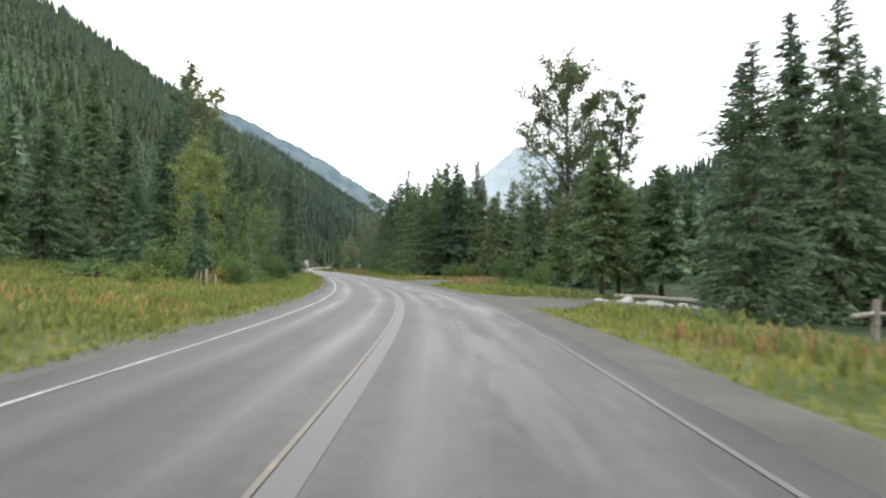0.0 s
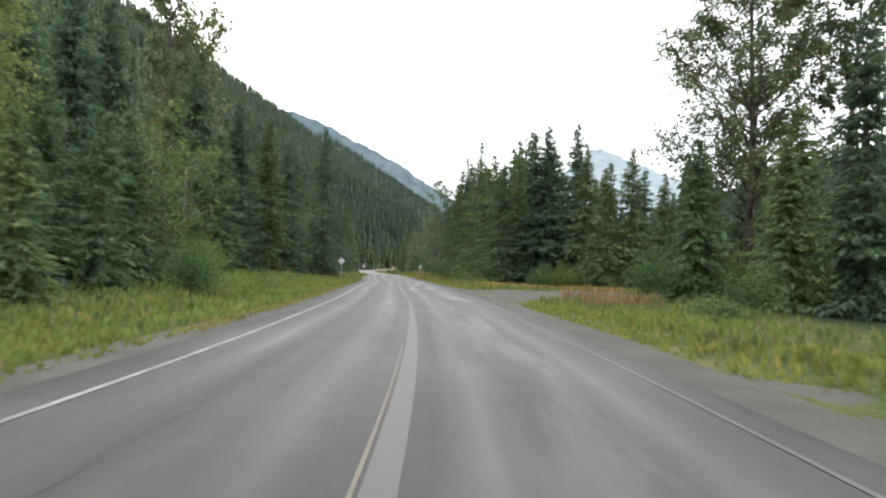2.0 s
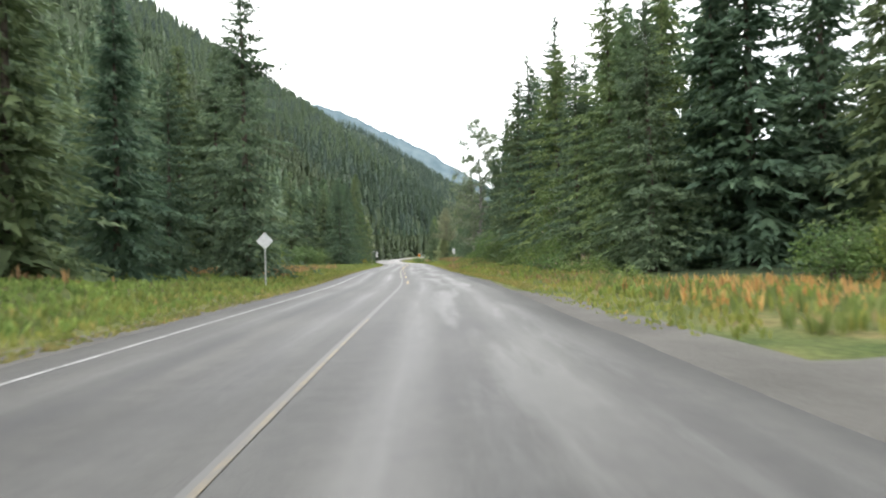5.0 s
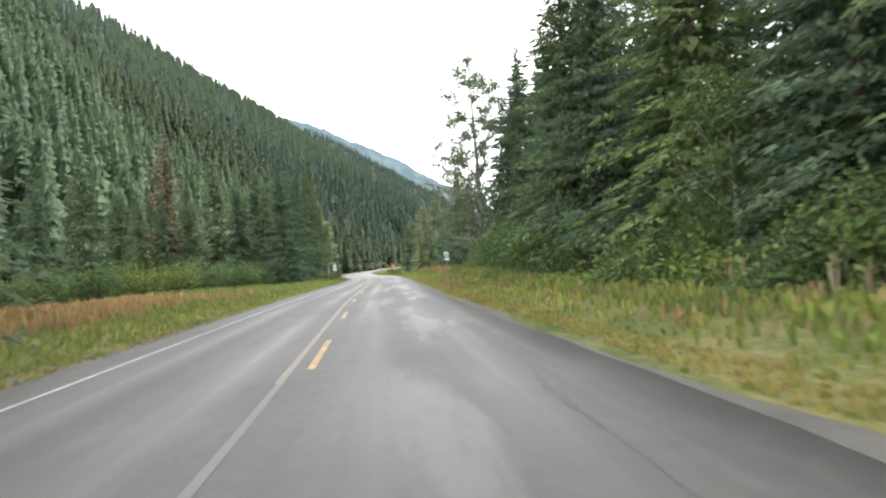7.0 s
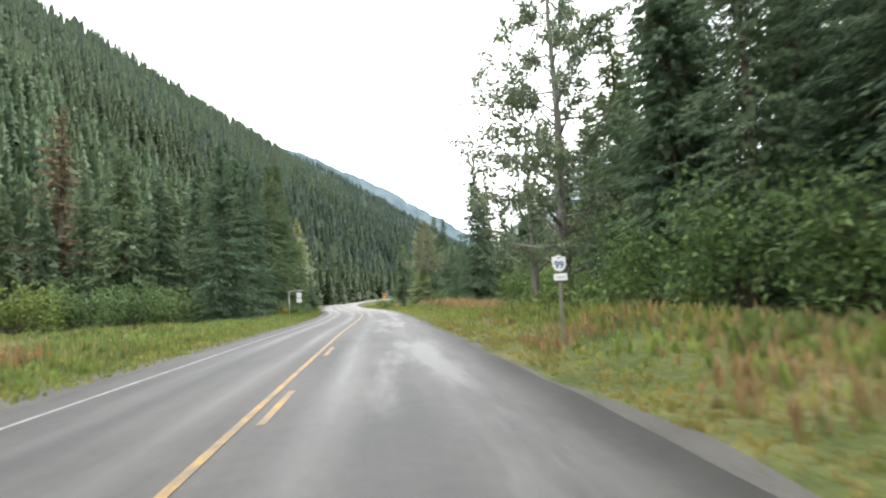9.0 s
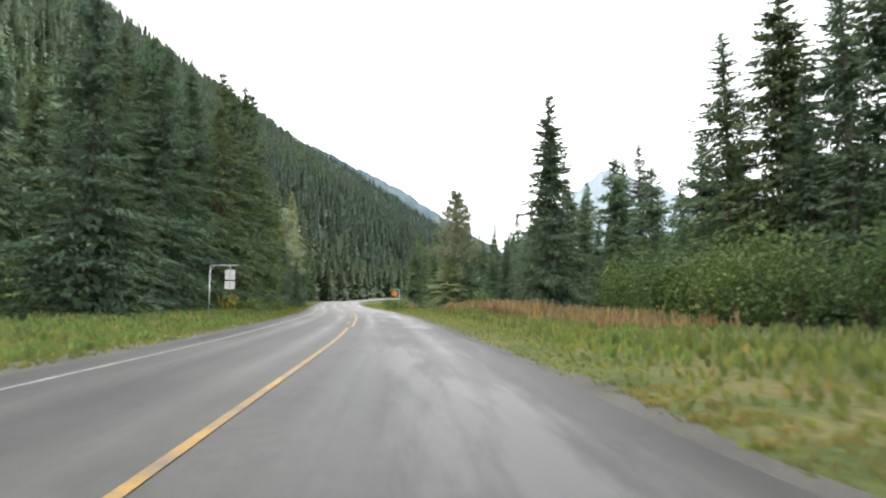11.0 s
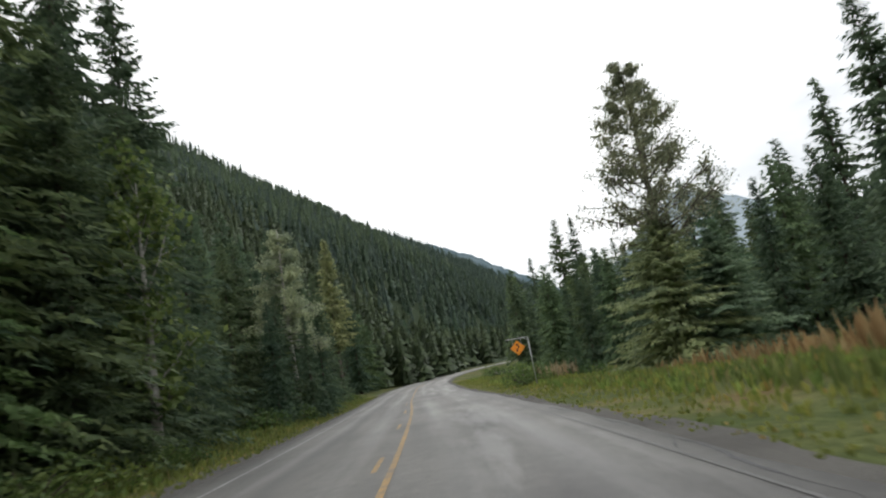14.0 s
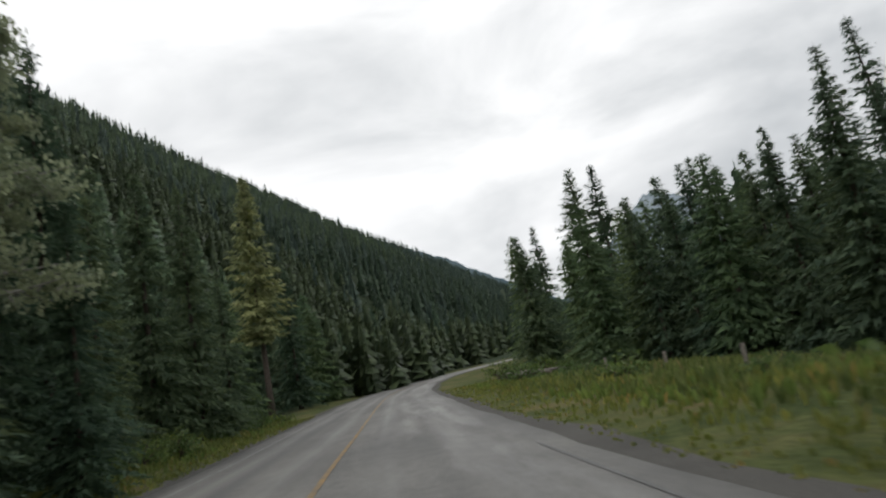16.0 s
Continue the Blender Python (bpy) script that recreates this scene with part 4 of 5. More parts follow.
def hill_trees(name, n, region, h_lo, h_hi, tiers, seed, label, material, spikes=6, fat=(0.13, 0.2)):
    """Many small ragged conifers in one mesh."""
    g = np.random.RandomState(seed)
    x0, x1, y0, y1, keep = region
    x, y = g.uniform(x0, x1, n * 4), g.uniform(y0, y1, n * 4)
    ok = keep(x, y)
    x, y = x[ok][:n], y[ok][:n]
    z = ground(x, y)
    h = g.uniform(h_lo, h_hi, len(x)) * np.where(g.rand(len(x)) < 0.1, 1.25, 1.0)
    r = h * g.uniform(*fat, len(x))
    tris = []
    for k in range(tiers):
        u0 = 0.05 + 0.9 * k / tiers
        reach = (1 - u0) ** 0.9
        for s in range(spikes):
            a = g.uniform(0, 2 * math.pi, len(x))
            rr = r * reach * g.uniform(0.65, 1.25, len(x)) + 0.1
            u = u0 + g.uniform(-0.5, 0.5, len(x)) / tiers
            ca, sa = np.cos(a), np.sin(a)
            wid = rr * g.uniform(0.2, 0.36, len(x)) * (0.8 if tiers > 14 else 1.15)
            thick = h * (0.42 / tiers + 0.006) * g.uniform(0.6, 1.4, len(x))
            zi = z + h * np.clip(u, 0.02, 0.98)
            zt = zi - rr * g.uniform(0.1, 0.55, len(x))
            tris.append(np.stack([np.stack([x + 0.25 * rr * ca - wid * sa, y + 0.25 * rr * sa + wid * ca, zi + thick], 1),
                                  np.stack([x + 0.25 * rr * ca + wid * sa, y + 0.25 * rr * sa - wid * ca, zi - thick], 1),
                                  np.stack([x + rr * ca, y + rr * sa, zt], 1)], 1))
    a = g.uniform(0, 2 * math.pi, len(x))
    for turn in (0.0, 1.6):
        ca, sa = np.cos(a + turn) * r * 0.07, np.sin(a + turn) * r * 0.07
        tris.append(np.stack([np.stack([x + ca, y + sa, z + 0.8 * h], 1), np.stack([x - ca, y - sa, z + 0.8 * h], 1), np.stack([x, y, z + h], 1)], 1))
        tris.append(np.stack([np.stack([x + 6 * ca, y + 6 * sa, z - 0.5], 1), np.stack([x - 6 * ca, y - 6 * sa, z - 0.5], 1), np.stack([x, y, z + 0.9 * h], 1)], 1))
    ob = new(name, tris_mesh(name, np.concatenate(tris), material))
    return tagged(ob, label, "forest", kind="stuff")


def past_belt(left_of, right_of):
    def keep(x, y):
        d, i = from_road(x, y)
        ry = ROAD[i, 1]
        lim = np.interp(ry, [0, 120, 140, 195, 206, 300], [left_of, left_of, left_of + 13, left_of + 13, left_of - 4, left_of - 8])
        far_side = right_of + np.interp(ry, [100, 112, 178, 190], [0, -9, -9, 0]) * (right_of == 40)
        return (d > lim) | (-d > far_side)
    return keep


hill_trees("roadside_forest", 600, (-150, 75, -20, 360, past_belt(34, 40)), 12, 20, 20, 30, "deep dark conifer forest behind the roadside trees", M_LITHILL, 10, (0.17, 0.26))
hill_trees("hillside_forest", 1300, (-200, -62, 0, 335, past_belt(34, 400)), 12, 20, 16, 31, "dense dark conifers on the lower mountain slope", M_LITHILL, 8, (0.16, 0.25))
hill_trees("hillside_forest", 1000, (-210, -80, 325, 470, past_belt(9, 400)), 8, 13, 10, 36, "young dark conifers on the slope above the bend", M_DIMHILL, 6, (0.2, 0.3))
hill_trees("hillside_forest", 4000, (-480, -190, -60, 900, lambda x, y: x > -500 + 0.07 * y), 10, 16, 6, 32, "dense dark conifers covering the mountainside", M_HILL, 5)
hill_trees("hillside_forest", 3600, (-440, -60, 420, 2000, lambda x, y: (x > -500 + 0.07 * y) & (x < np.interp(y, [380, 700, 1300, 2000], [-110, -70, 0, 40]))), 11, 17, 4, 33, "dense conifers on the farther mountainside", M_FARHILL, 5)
hill_trees("hillside_forest", 800, (-205, -70, 440, 850, past_belt(14, 400)), 10, 16, 6, 37, "dark conifers beyond the bend", M_DIMHILL, 5, (0.17, 0.25))
hill_trees("valley_forest", 1300, (-110, 330, 360, 1500, past_belt(22, 16)), 11, 18, 7, 34, "dark conifers filling the valley ahead", M_HILL, 6)
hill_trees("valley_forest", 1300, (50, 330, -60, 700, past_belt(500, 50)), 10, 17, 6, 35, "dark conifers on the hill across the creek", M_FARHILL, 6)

# ---- broadleaf trees and shrubs ----


def leaf_quads(g, centres, size, flat=0.6):
    n = len(centres)
    way = g.normal(size=(n, 3))
    way[:, 2] -= 0.5
    way /= np.linalg.norm(way, axis=1, keepdims=True)
    side = np.cross(way, g.normal(size=(n, 3)))
    side /= np.linalg.norm(side, axis=1, keepdims=True)
    ln = size * g.uniform(0.6, 1.3, n)
    return np.stack([centres - way * (ln * 0.5)[:, None], centres + side * (ln * flat * 0.5)[:, None],
                     centres + way * (ln * 0.5)[:, None], centres - side * (ln * flat * 0.5)[:, None]], 1)


def broadleaf(name, H, spread, seed, limbs, leaves, size, foliage, bark, label, x, y, clear=0.3, rise=(30, 60), puff=0.9, lean=0.0, tall=0.6, cone=0.0, twigs=5):
    """A broadleaf tree: forked limbs, twigs and a gappy crown of leaf sprays."""
    g = np.random.RandomState(seed)
    top = np.array([lean * H, 0.3 * lean * H, H * 0.96])
    bend = g.uniform(-0.03, 0.03, (5, 2)) * H
    stem = [np.array([top[0] * v ** 1.6 + bend[k][0] * v * (1 - v), top[1] * v + bend[k][1] * v * (1 - v), top[2] * v - 0.1 * (k == 0)]) for k, v in enumerate((0, 0.25, 0.5, 0.75, 1.0))]
    r0 = 0.012 * H + 0.06
    wood = [tube(stem, [r0 * 1.2, r0 * 0.85, r0 * 0.6, r0 * 0.34, 0.02], 8)]
    tips, loose = [], []
    limb_wood, twig_wood = [], []
    for k in range(limbs):
        u = clear + (0.97 - clear) * (k + g.rand()) / limbs
        j = min(3, int(u * 4))
        base = stem[j] + (stem[j + 1] - stem[j]) * (u * 4 - j)
        a = k * 2.4 + g.uniform(-0.5, 0.5)
        e = radians(g.uniform(*rise))
        L = spread * (0.5 + 0.75 * math.sin(math.pi * min(1.0, 0.18 + (u - clear) / (1 - clear) * 0.8)) ** tall) * g.uniform(0.7, 1.15)
        if cone:
            L = spread * (1.08 - (u - clear) / (1 - clear)) ** cone * g.uniform(0.75, 1.1)
        w = np.array([math.cos(a) * math.cos(e), math.sin(a) * math.cos(e), math.sin(e)])
        p1 = base + w * L * 0.5
        p2 = base + w * L + np.array([0, 0, 0.12 * L])
        rr = max(0.03, r0 * 0.42 * (1.1 - u))
        limb_wood.append(tube([base, p1, p2], [rr, rr * 0.6, 0.012], 5))
        for m in range(twigs):
            v = g.uniform(0.35, 1.0)
            q0 = base + w * L * v
            w2 = w + g.normal(size=3) * 0.55
            w2 /= np.linalg.norm(w2)
            q1 = q0 + w2 * L * g.uniform(0.18, 0.42)
            twig_wood.append(tube([q0, q1], [rr * 0.35 + 0.008, 0.008], 4))
            tips += [q0 + (q1 - q0) * s for s in (0.4, 0.75, 1.0)]
            loose += [min(1.0, 0.3 + 1.1 * L / spread) if cone else 1.0] * 3
    tips = np.array(tips)
    chosen = g.randint(len(tips), size=leaves)
    pick, loose = tips[chosen], np.array(loose)[chosen]
    spray = pick + g.normal(size=(leaves, 3)) * puff * np.array([1, 1, 0.75]) * (loose * (0.25 + 0.75 * g.rand(leaves) ** 2))[:, None]
    root = tagged(new(name), label, "tree")
    part("trunk", mesh_of("trunk", *wood[0], bark, True), None, root)
    for piece in limb_wood:
        part("limb", mesh_of("limb", *piece, bark, True), None, root)
    tagged(part("branchwork", mesh_of("branchwork", *joined(twig_wood), bark), None, root), kind="stuff")
    part("crown", quads_mesh("crown", leaf_quads(g, spray, size), foliage), None, root)
    root.matrix_basis = stand(x, y)
    return root


broadleaf("cottonwood", 28.2, 6.4, 3, 50, 42000, 0.27, M_COTTON, M_BARK, "tall gappy cottonwood with grey-green leaves", 16.2, 82.8, 0.2, (25, 60), 0.75, tall=0.9, twigs=9)
broadleaf("cottonwood", 25.5, 3.2, 4, 24, 4500, 0.36, M_COTTON, M_BARK, "slim leaning cottonwood with sparse leaves", 21.6, 80.6, 0.5, (35, 65), 0.5, lean=0.07)
broadleaf("cottonwood", 28.5, 3.6, 5, 20, 3000, 0.5, M_COTTON, M_BARK, "tall grey-green cottonwood above the conifers", -36.8, 89.2, 0.4, (40, 65), 0.8)
broadleaf("cottonwood", 28, 3.6, 6, 20, 2600, 0.5, M_BIRCH, M_BARK, "tall pale cottonwood above the conifers", -36.5, 95.2, 0.4, (40, 65), 0.8)
broadleaf("birch", 21.8, 3.5, 7, 46, 23000, 0.22, M_BIRCH, M_GREYBARK, "slender pale-barked birch with small yellowing leaves", -20.9, 175.5, 0.07, (0, 48), 0.6)
broadleaf("birch", 12, 3.0, 8, 16, 2200, 0.32, M_BIRCH, M_PALEBARK, "small leafy birch at the forest edge", -22.5, 178.5, 0.15, (15, 55), 0.7)
broadleaf("black_cottonwood", 16.6, 3.2, 9, 70, 28000, 0.135, M_POPLAR, M_BARK, "pointed poplar with grey-green leaves above low boughs", -40.1, 251.2, 0.36, (12, 42), 0.42, cone=0.8, twigs=9)
broadleaf("aspen", 9.8, 2.2, 10, 26, 13000, 0.16, M_LIME, M_GREYBARK, "light green young aspen before dark conifers", -18.6, 49.2, 0.12, (40, 70), 0.55)
broadleaf("cottonwood", 15.8, 2.5, 21, 52, 17000, 0.2, M_PALELEAF, M_PALEBARK, "pale yellowing cottonwood with a bare pale trunk", -67.6, 263.2, 0.36, (-12, 35), 0.4, cone=0.6, twigs=7)
broadleaf("aspen", 6.8, 1.9, 11, 14, 3000, 0.2, M_ASPEN, M_GREYBARK, "light green young aspen", -24.5, 58.5, 0.1, (40, 70), 0.5)
for ax, ay, ah, seed in ((-17.8, 58, 7.2, 34), (-19, 63, 6.4, 35)):
    broadleaf("aspen", ah, 0.3 * ah, seed, 14, 3200, 0.17, M_ASPEN, M_GREYBARK, "light green young aspen at the meadow's edge", ax, ay, 0.06, (25, 65), 0.55)
broadleaf("aspen", 7.5, 1.9, 12, 14, 2000, 0.26, M_ASPEN, M_PALEBARK, "light green young aspen at the meadow's edge", -28, 74, 0.1, (40, 70), 0.5)
broadleaf("aspen", 6, 2.0, 13, 18, 6500, 0.14, M_ASPEN, M_PALEBARK, "light green young aspen below the hemlocks", -9.0, 132.5, 0.05, (30, 70), 0.55)
broadleaf("aspen", 11, 2.0, 14, 16, 2200, 0.32, M_ASPEN, M_PALEBARK, "pale green poplar at the forest corner", -59, 238, 0.1, (40, 70), 0.6)


def shrub_meshes(seed, r, h, leaves, size, foliage):
    """Stems and a lumpy leaf mass of a shrub, about its base."""
    g = np.random.RandomState(seed)
    stems = []
    ends = []
    for k in range(16):
        a, out = g.rand() * 6.28, r * g.uniform(0.3, 0.95)
        hh = h * g.uniform(0.55, 1.0) * (1 - 0.35 * (out / r) ** 2)
        mid = np.array([math.cos(a) * out * 0.4, math.sin(a) * out * 0.4, hh * 0.55])
        end = np.array([math.cos(a) * out, math.sin(a) * out, hh])
        stems.append(tube([(math.cos(a) * 0.1, math.sin(a) * 0.1, -0.1), mid, end], [0.03, 0.02, 0.006], 4))
        ends += [mid, mid * 0.4 + end * 0.6, end, end * np.array([1.05, 1.05, 0.6]), end * np.array([1.05, 1.05, 0.3])]
    ends = np.array(ends)
    c = ends[g.randint(len(ends), size=leaves)] + g.normal(size=(leaves, 3)) * np.array([0.17 * r, 0.17 * r, 0.12 * h])
    c[:, 2] = np.abs(c[:, 2]) + 0.04
    return mesh_of("branchwork", *joined(stems), M_BARK), quads_mesh("leaves", leaf_quads(g, c, size, 0.5), foliage)


SHRUBS = {
    "willow": (shrub_meshes(51, 2.2, 3.2, 3000, 0.175, M_WILLOW), 3.2, "rounded grey-green willow thicket", "willow"),
    "willow_b": (shrub_meshes(52, 1.9, 2.6, 2300, 0.2, M_HEDGE), 2.6, "dense green willow bush", "willow"),
    "alder": (shrub_meshes(53, 1.5, 2.2, 2500, 0.155, M_ASPEN), 2.2, "light green alder bush", "alder"),
    "low": (shrub_meshes(54, 0.9, 0.95, 560, 0.145, M_ASPEN), 0.95, "low leafy green roadside shrub", "low_shrub"),
    "low_b": (shrub_meshes(55, 0.8, 0.85, 520, 0.14, M_WILLOW), 0.85, "low dark green roadside shrub", "low_shrub"),
    "gold": (shrub_meshes(56, 0.6, 1.2, 260, 0.2, M_GOLD), 1.2, "small shrub with bright yellow leaves", "yellow_shrub"),
}


def shrub(key, x, y, h, squash=1.0, group="roadside shrubs"):
    (stems, leaves), H, label, name = SHRUBS[key]
    root = tagged(new(name), label, "shrub", group)
    tagged(part("branchwork", stems, None, root), kind="stuff")
    tagged(part("leaves", leaves, None, root), kind="stuff")
    root.matrix_basis = stand(x, y, h / H, (x * 3.1 + y * 5.3) % 6.28, squash=squash)


for key, spots in {
    "willow": [(-13.8, 54.5, 2.0), (-15.6, 58, 2.3), (-12.5, 39.5, 2.2), (-10.4, 132, 2.6), (-17, 46, 2.6), (9.3, 62.5, 2.4), (7.2, 76.5, 3.3), (10, 77.5, 3.8), (13, 76, 3.6), (16, 75, 3.4), (-24.5, 217, 3.9), (-22.6, 213.5, 4.5), (-20.8, 210.5, 4.6), (-20, 206.5, 4.7), (-18.6, 203.5, 4.6), (-17.4, 200, 4.5), (-17.3, 159, 3.8), (-15.6, 155.8, 3.4),
               (-18.8, 163.5, 3.2), (-13.2, 143.5, 3.2), (-15.8, 149, 3.4)],
    "willow_b": [(-56, 196, 3.9), (-57.5, 192, 4.3), (-59.3, 187.5, 4.4), (-60.5, 183, 4.2), (-62, 178.5, 4.3), (-63.3, 173.5, 4.4), (-65, 168.5, 4.1), (-66, 163, 3.9)],
    "alder": [(1.0, 104.5, 2.5), (3.6, 104.8, 2.8), (5.2, 105.6, 2.2), (-15.5, 42.5, 3.0), (-16.5, 38.5, 2.6), (-21.8, 69.5, 2.2), (-24, 74.5, 2.6), (-55, 131, 3), (-47, 134, 3),
              (-8.6, 127.5, 2.2), (-35.5, 235.5, 2.2)],
    "gold": [(-13.8, 40.6, 1.5), (-53.4, 217.4, 1.6)],
}.items():
    for x, y, h in spots:
        shrub(key, x, y, h)
sg = np.random.RandomState(77)
for y_lo, y_hi, d_lo, d_hi, n, keys in ((104, 178, -9.2, -11.2, 26, ("low", "low_b", "low")), (219, 300, 7.6, 9.6, 38, ("low_b", "low", "low")), (50, 74, -11, -15, 6, ("low", "low_b")),
                                        (262, 300, -9, -14, 5, ("low_b",)), (146, 152, -8, -9, 2, ("low_b",)), (30, 60, 12, 18, 7, ("low", "low_b"))):
    for _ in range(n):
        x, y = beside(sg.uniform(y_lo, y_hi), sg.uniform(d_lo, d_hi))
        shrub(keys[sg.randint(len(keys))], x, y, sg.uniform(0.6, 1.4), sg.uniform(0.9, 1.4))
shrub("low_b", -19.4, 147.6, 0.55, 0.8)
for x, y, h, squash in ((-49.3, 257.7, 1.4, 0.9), (-48.6, 258.5, 1.3, 1.0), (-48.9, 257, 0.9, 1.2), (-47.7, 257.6, 0.75, 1.3), (-46.8, 259.3, 1.2, 1.0), (-45.3, 258.4, 0.9, 1.2)):
    shrub("low_b", x, y, h, squash)

# ---- grass and weeds ----


def tufts(name, spots, heights, blades, width, material, label, seed, category="grass", splay=0.45):
    """Loose blades, several to a tuft, in one mesh."""
    g = np.random.RandomState(seed)
    spots, heights = np.repeat(spots, blades, 0), np.repeat(heights, blades)
    n = len(spots)
    a = g.rand(n) * 2 * math.pi
    out = np.stack([np.cos(a), np.sin(a), np.zeros(n)], 1)
    side = np.stack([-np.sin(a + g.normal(size=n)), np.cos(a + g.normal(size=n)), np.zeros(n)], 1)
    h = heights * g.uniform(0.55, 1.15, n)
    base = spots + out * (0.06 * g.rand(n))[:, None]
    bend = h * g.uniform(0.1, 1.0, n) * splay
    up = np.array([0, 0, 1.0])
    mid = base + up * (0.55 * h)[:, None] + out * (0.35 * bend)[:, None]
    tip = base + up * (h * 0.97)[:, None] + out * bend[:, None]
    w = side * (width * g.uniform(0.6, 1.3, n) * (0.5 + heights))[:, None]
    ob = new(name, quads_mesh(name, np.stack([base - up * 0.05, mid + w, tip, mid - w], 1), material))
    return tagged(ob, label, category, kind="stuff")


def verge_start(y):
    """Distance right of the middle at which the grass begins."""
    return np.interp(y, [60, 105, 165, 195, 215, 300], [5.7, 5.05, 4.95, 4.3, 4.5, 4.75])


def scatter(g, n, y_lo, y_hi, d_lo, d_hi, power=1.0):
    i = g.randint(s_at(y_lo), s_at(y_hi), n)
    d = d_lo + (d_hi - d_lo) * g.rand(n) ** power
    d = np.where(d < 0, np.minimum(d + np.clip(5.7 - verge_start(ROAD[i, 1]), 0, 1.5) * np.clip((9 + d) / 3.3, 0, 1), -verge_start(ROAD[i, 1])), d)
    p = ROAD[i] + LEFT[i] * d[:, None] + _tan[i] * g.uniform(-0.6, 0.6, n)[:, None]
    ok = ~paved(p[:, 0], p[:, 1])
    p, d = p[ok], d[ok]
    return np.column_stack([p, ground(p[:, 0], p[:, 1])]), np.abs(d)


gg = np.random.RandomState(9)
for side, name in ((1, "verge_grass"), (-1, "verge_grass")):
    e = 5.1 if side > 0 else 5.7
    p, d = scatter(gg, 13000, -8, 300, side * e, side * (e + 3.6), 1.25)
    tufts(name, p, np.clip(0.12 + 0.1 * (d - e), 0.08, 0.42), 2, 0.055, M_GRASS, "short yellow-green verge grass beside the road", 91 + side)
    p, d = scatter(gg, 15000, -5, 300, side * (e + 2.2), side * 26, 1.5)
    keep = np.ones(len(p), bool)
    if side < 0:
        lim = np.interp(p[:, 1], [0, 40, 60, 100, 108, 175, 182, 300], [12, 13, 16, 26, 10.5, 10.5, 17, 20])
        keep = d < lim
    else:
        keep = d < np.interp(p[:, 1], [0, 45, 70, 110, 125, 140, 195, 206, 218, 330], [22, 19, 24, 24, 20, 27, 27, 14.5, 9.5, 9])
    p, d = p[keep], d[keep]
    patchy = 0.5 + 0.5 * swell(p[:, 0], p[:, 1], 2.4, 6)
    tufts("meadow_grass", p, (0.24 + 0.36 * patchy) * (1.0 if side < 0 else np.interp(p[:, 1], [20, 120, 140], [0.6, 0.6, 1.0])), 3, 0.052, M_GRASS, "tall mixed green and straw meadow grass", 95 + side)
    p, d = scatter(gg, 4200, 40, 300, side * (e + 1.5), side * (12 if side < 0 else 15), 1.0)
    keep = swell(p[:, 0], p[:, 1], 4.0, 8) > (0.0 if side < 0 else 0.1)
    tufts("lush_grass", p[keep], np.full(keep.sum(), 0.36), 5, 0.055, M_LUSH, "patches of lush bright green grass", 97 + side)


p, d = scatter(gg, 5200, 60, 116, 6.4, 25, 1.1)
tufts("lush_grass", p, np.full(len(p), 0.24), 4, 0.07, M_LUSH, "short lush green meadow grass below the forest", 98)

for y_lo, y_hi, d_lo, d_hi in ((48, 150, 4.95, 5.7), (104, 182, -5.75, -6.6)):
    p, d = scatter(gg, 1900, y_lo, y_hi, d_lo, d_hi)
    tufts("fringe_grass", p, np.full(len(p), 0.12), 4, 0.045, M_FRINGE, "low fringe of dry yellow-orange grass by the asphalt", 93)

p, d = scatter(gg, 4200, 42, 72, 5.8, 24, 1.1)
tufts("lush_grass", p, np.full(len(p), 0.3), 3, 0.05, M_LUSH, "soft green meadow grass below young trees", 96)
p, d = scatter(gg, 4000, 16, 46, 5.8, 24, 1.1)
tufts("meadow_grass", p, np.full(len(p), 0.3), 3, 0.05, M_GRASS, "soft olive meadow grass beside the road", 97)

p, d = scatter(gg, 3000, 186, 222, 6.2, 13.5, 1.0)
tufts("lush_grass", p, np.full(len(p), 0.3), 4, 0.06, M_LUSH, "lush green verge grass before the forest", 99)
for y, h in ((122, 2.6), (133, 2.1), (145, 2.5)):
    shrub("alder", *beside(y, -11.2), h)


def weeds(n, y_lo, y_hi, d_lo, d_hi, h, seed, label, material=M_RED, cut=-0.1, size=2.2):
    g = np.random.RandomState(seed)
    p, d = scatter(g, n, y_lo, y_hi, d_lo, d_hi)
    keep = swell(p[:, 0], p[:, 1], size, seed) > cut
    p = p[keep]
    tufts("weeds", p, np.full(len(p), h) * g.uniform(0.6, 1.2, len(p)), 4, 0.035, material, label, seed, "weeds", 0.3)


weeds(2600, 126, 164, 9, 22, 0.75, 61, "rusty red seed-heads across the meadow", cut=-0.35)
weeds(600, 0, 36, 6.5, 16, 0.4, 62, "russet weeds scattered in the meadow", cut=0.28)
weeds(1700, 102, 176, -7.2, -10.8, 0.36, 63, "rusty red weeds before the forest", cut=0.0, size=1.5)
weeds(1700, 198, 244, -10, -17, 0.75, 64, "tall reddish-brown weeds beyond the verge", cut=-0.3)
weeds(520, 92, 102, -8, -26, 0.5, 65, "russet weeds at the turnout's far edge", cut=-0.5)
weeds(260, 92, 112, 12, 20, 0.6, 66, "rusty weeds below the forest", cut=0.0)
weeds(420, 64, 78, -9.5, -14, 0.9, 67, "russet weeds on the turnout's grass island", cut=-0.2)
weeds(900, 212, 232, -9.2, -13.5, 1.0, 69, "tall orange-brown dry weeds on a low rise", cut=-0.6)
weeds(520, 147, 163, -6.3, -9.6, 0.42, 70, "russet weeds round the sign post", cut=-0.25, size=1.6)
weeds(300, 4, 26, -6.8, -11, 0.5, 68, "yellowing weeds beside the spruce", cut=0.0)


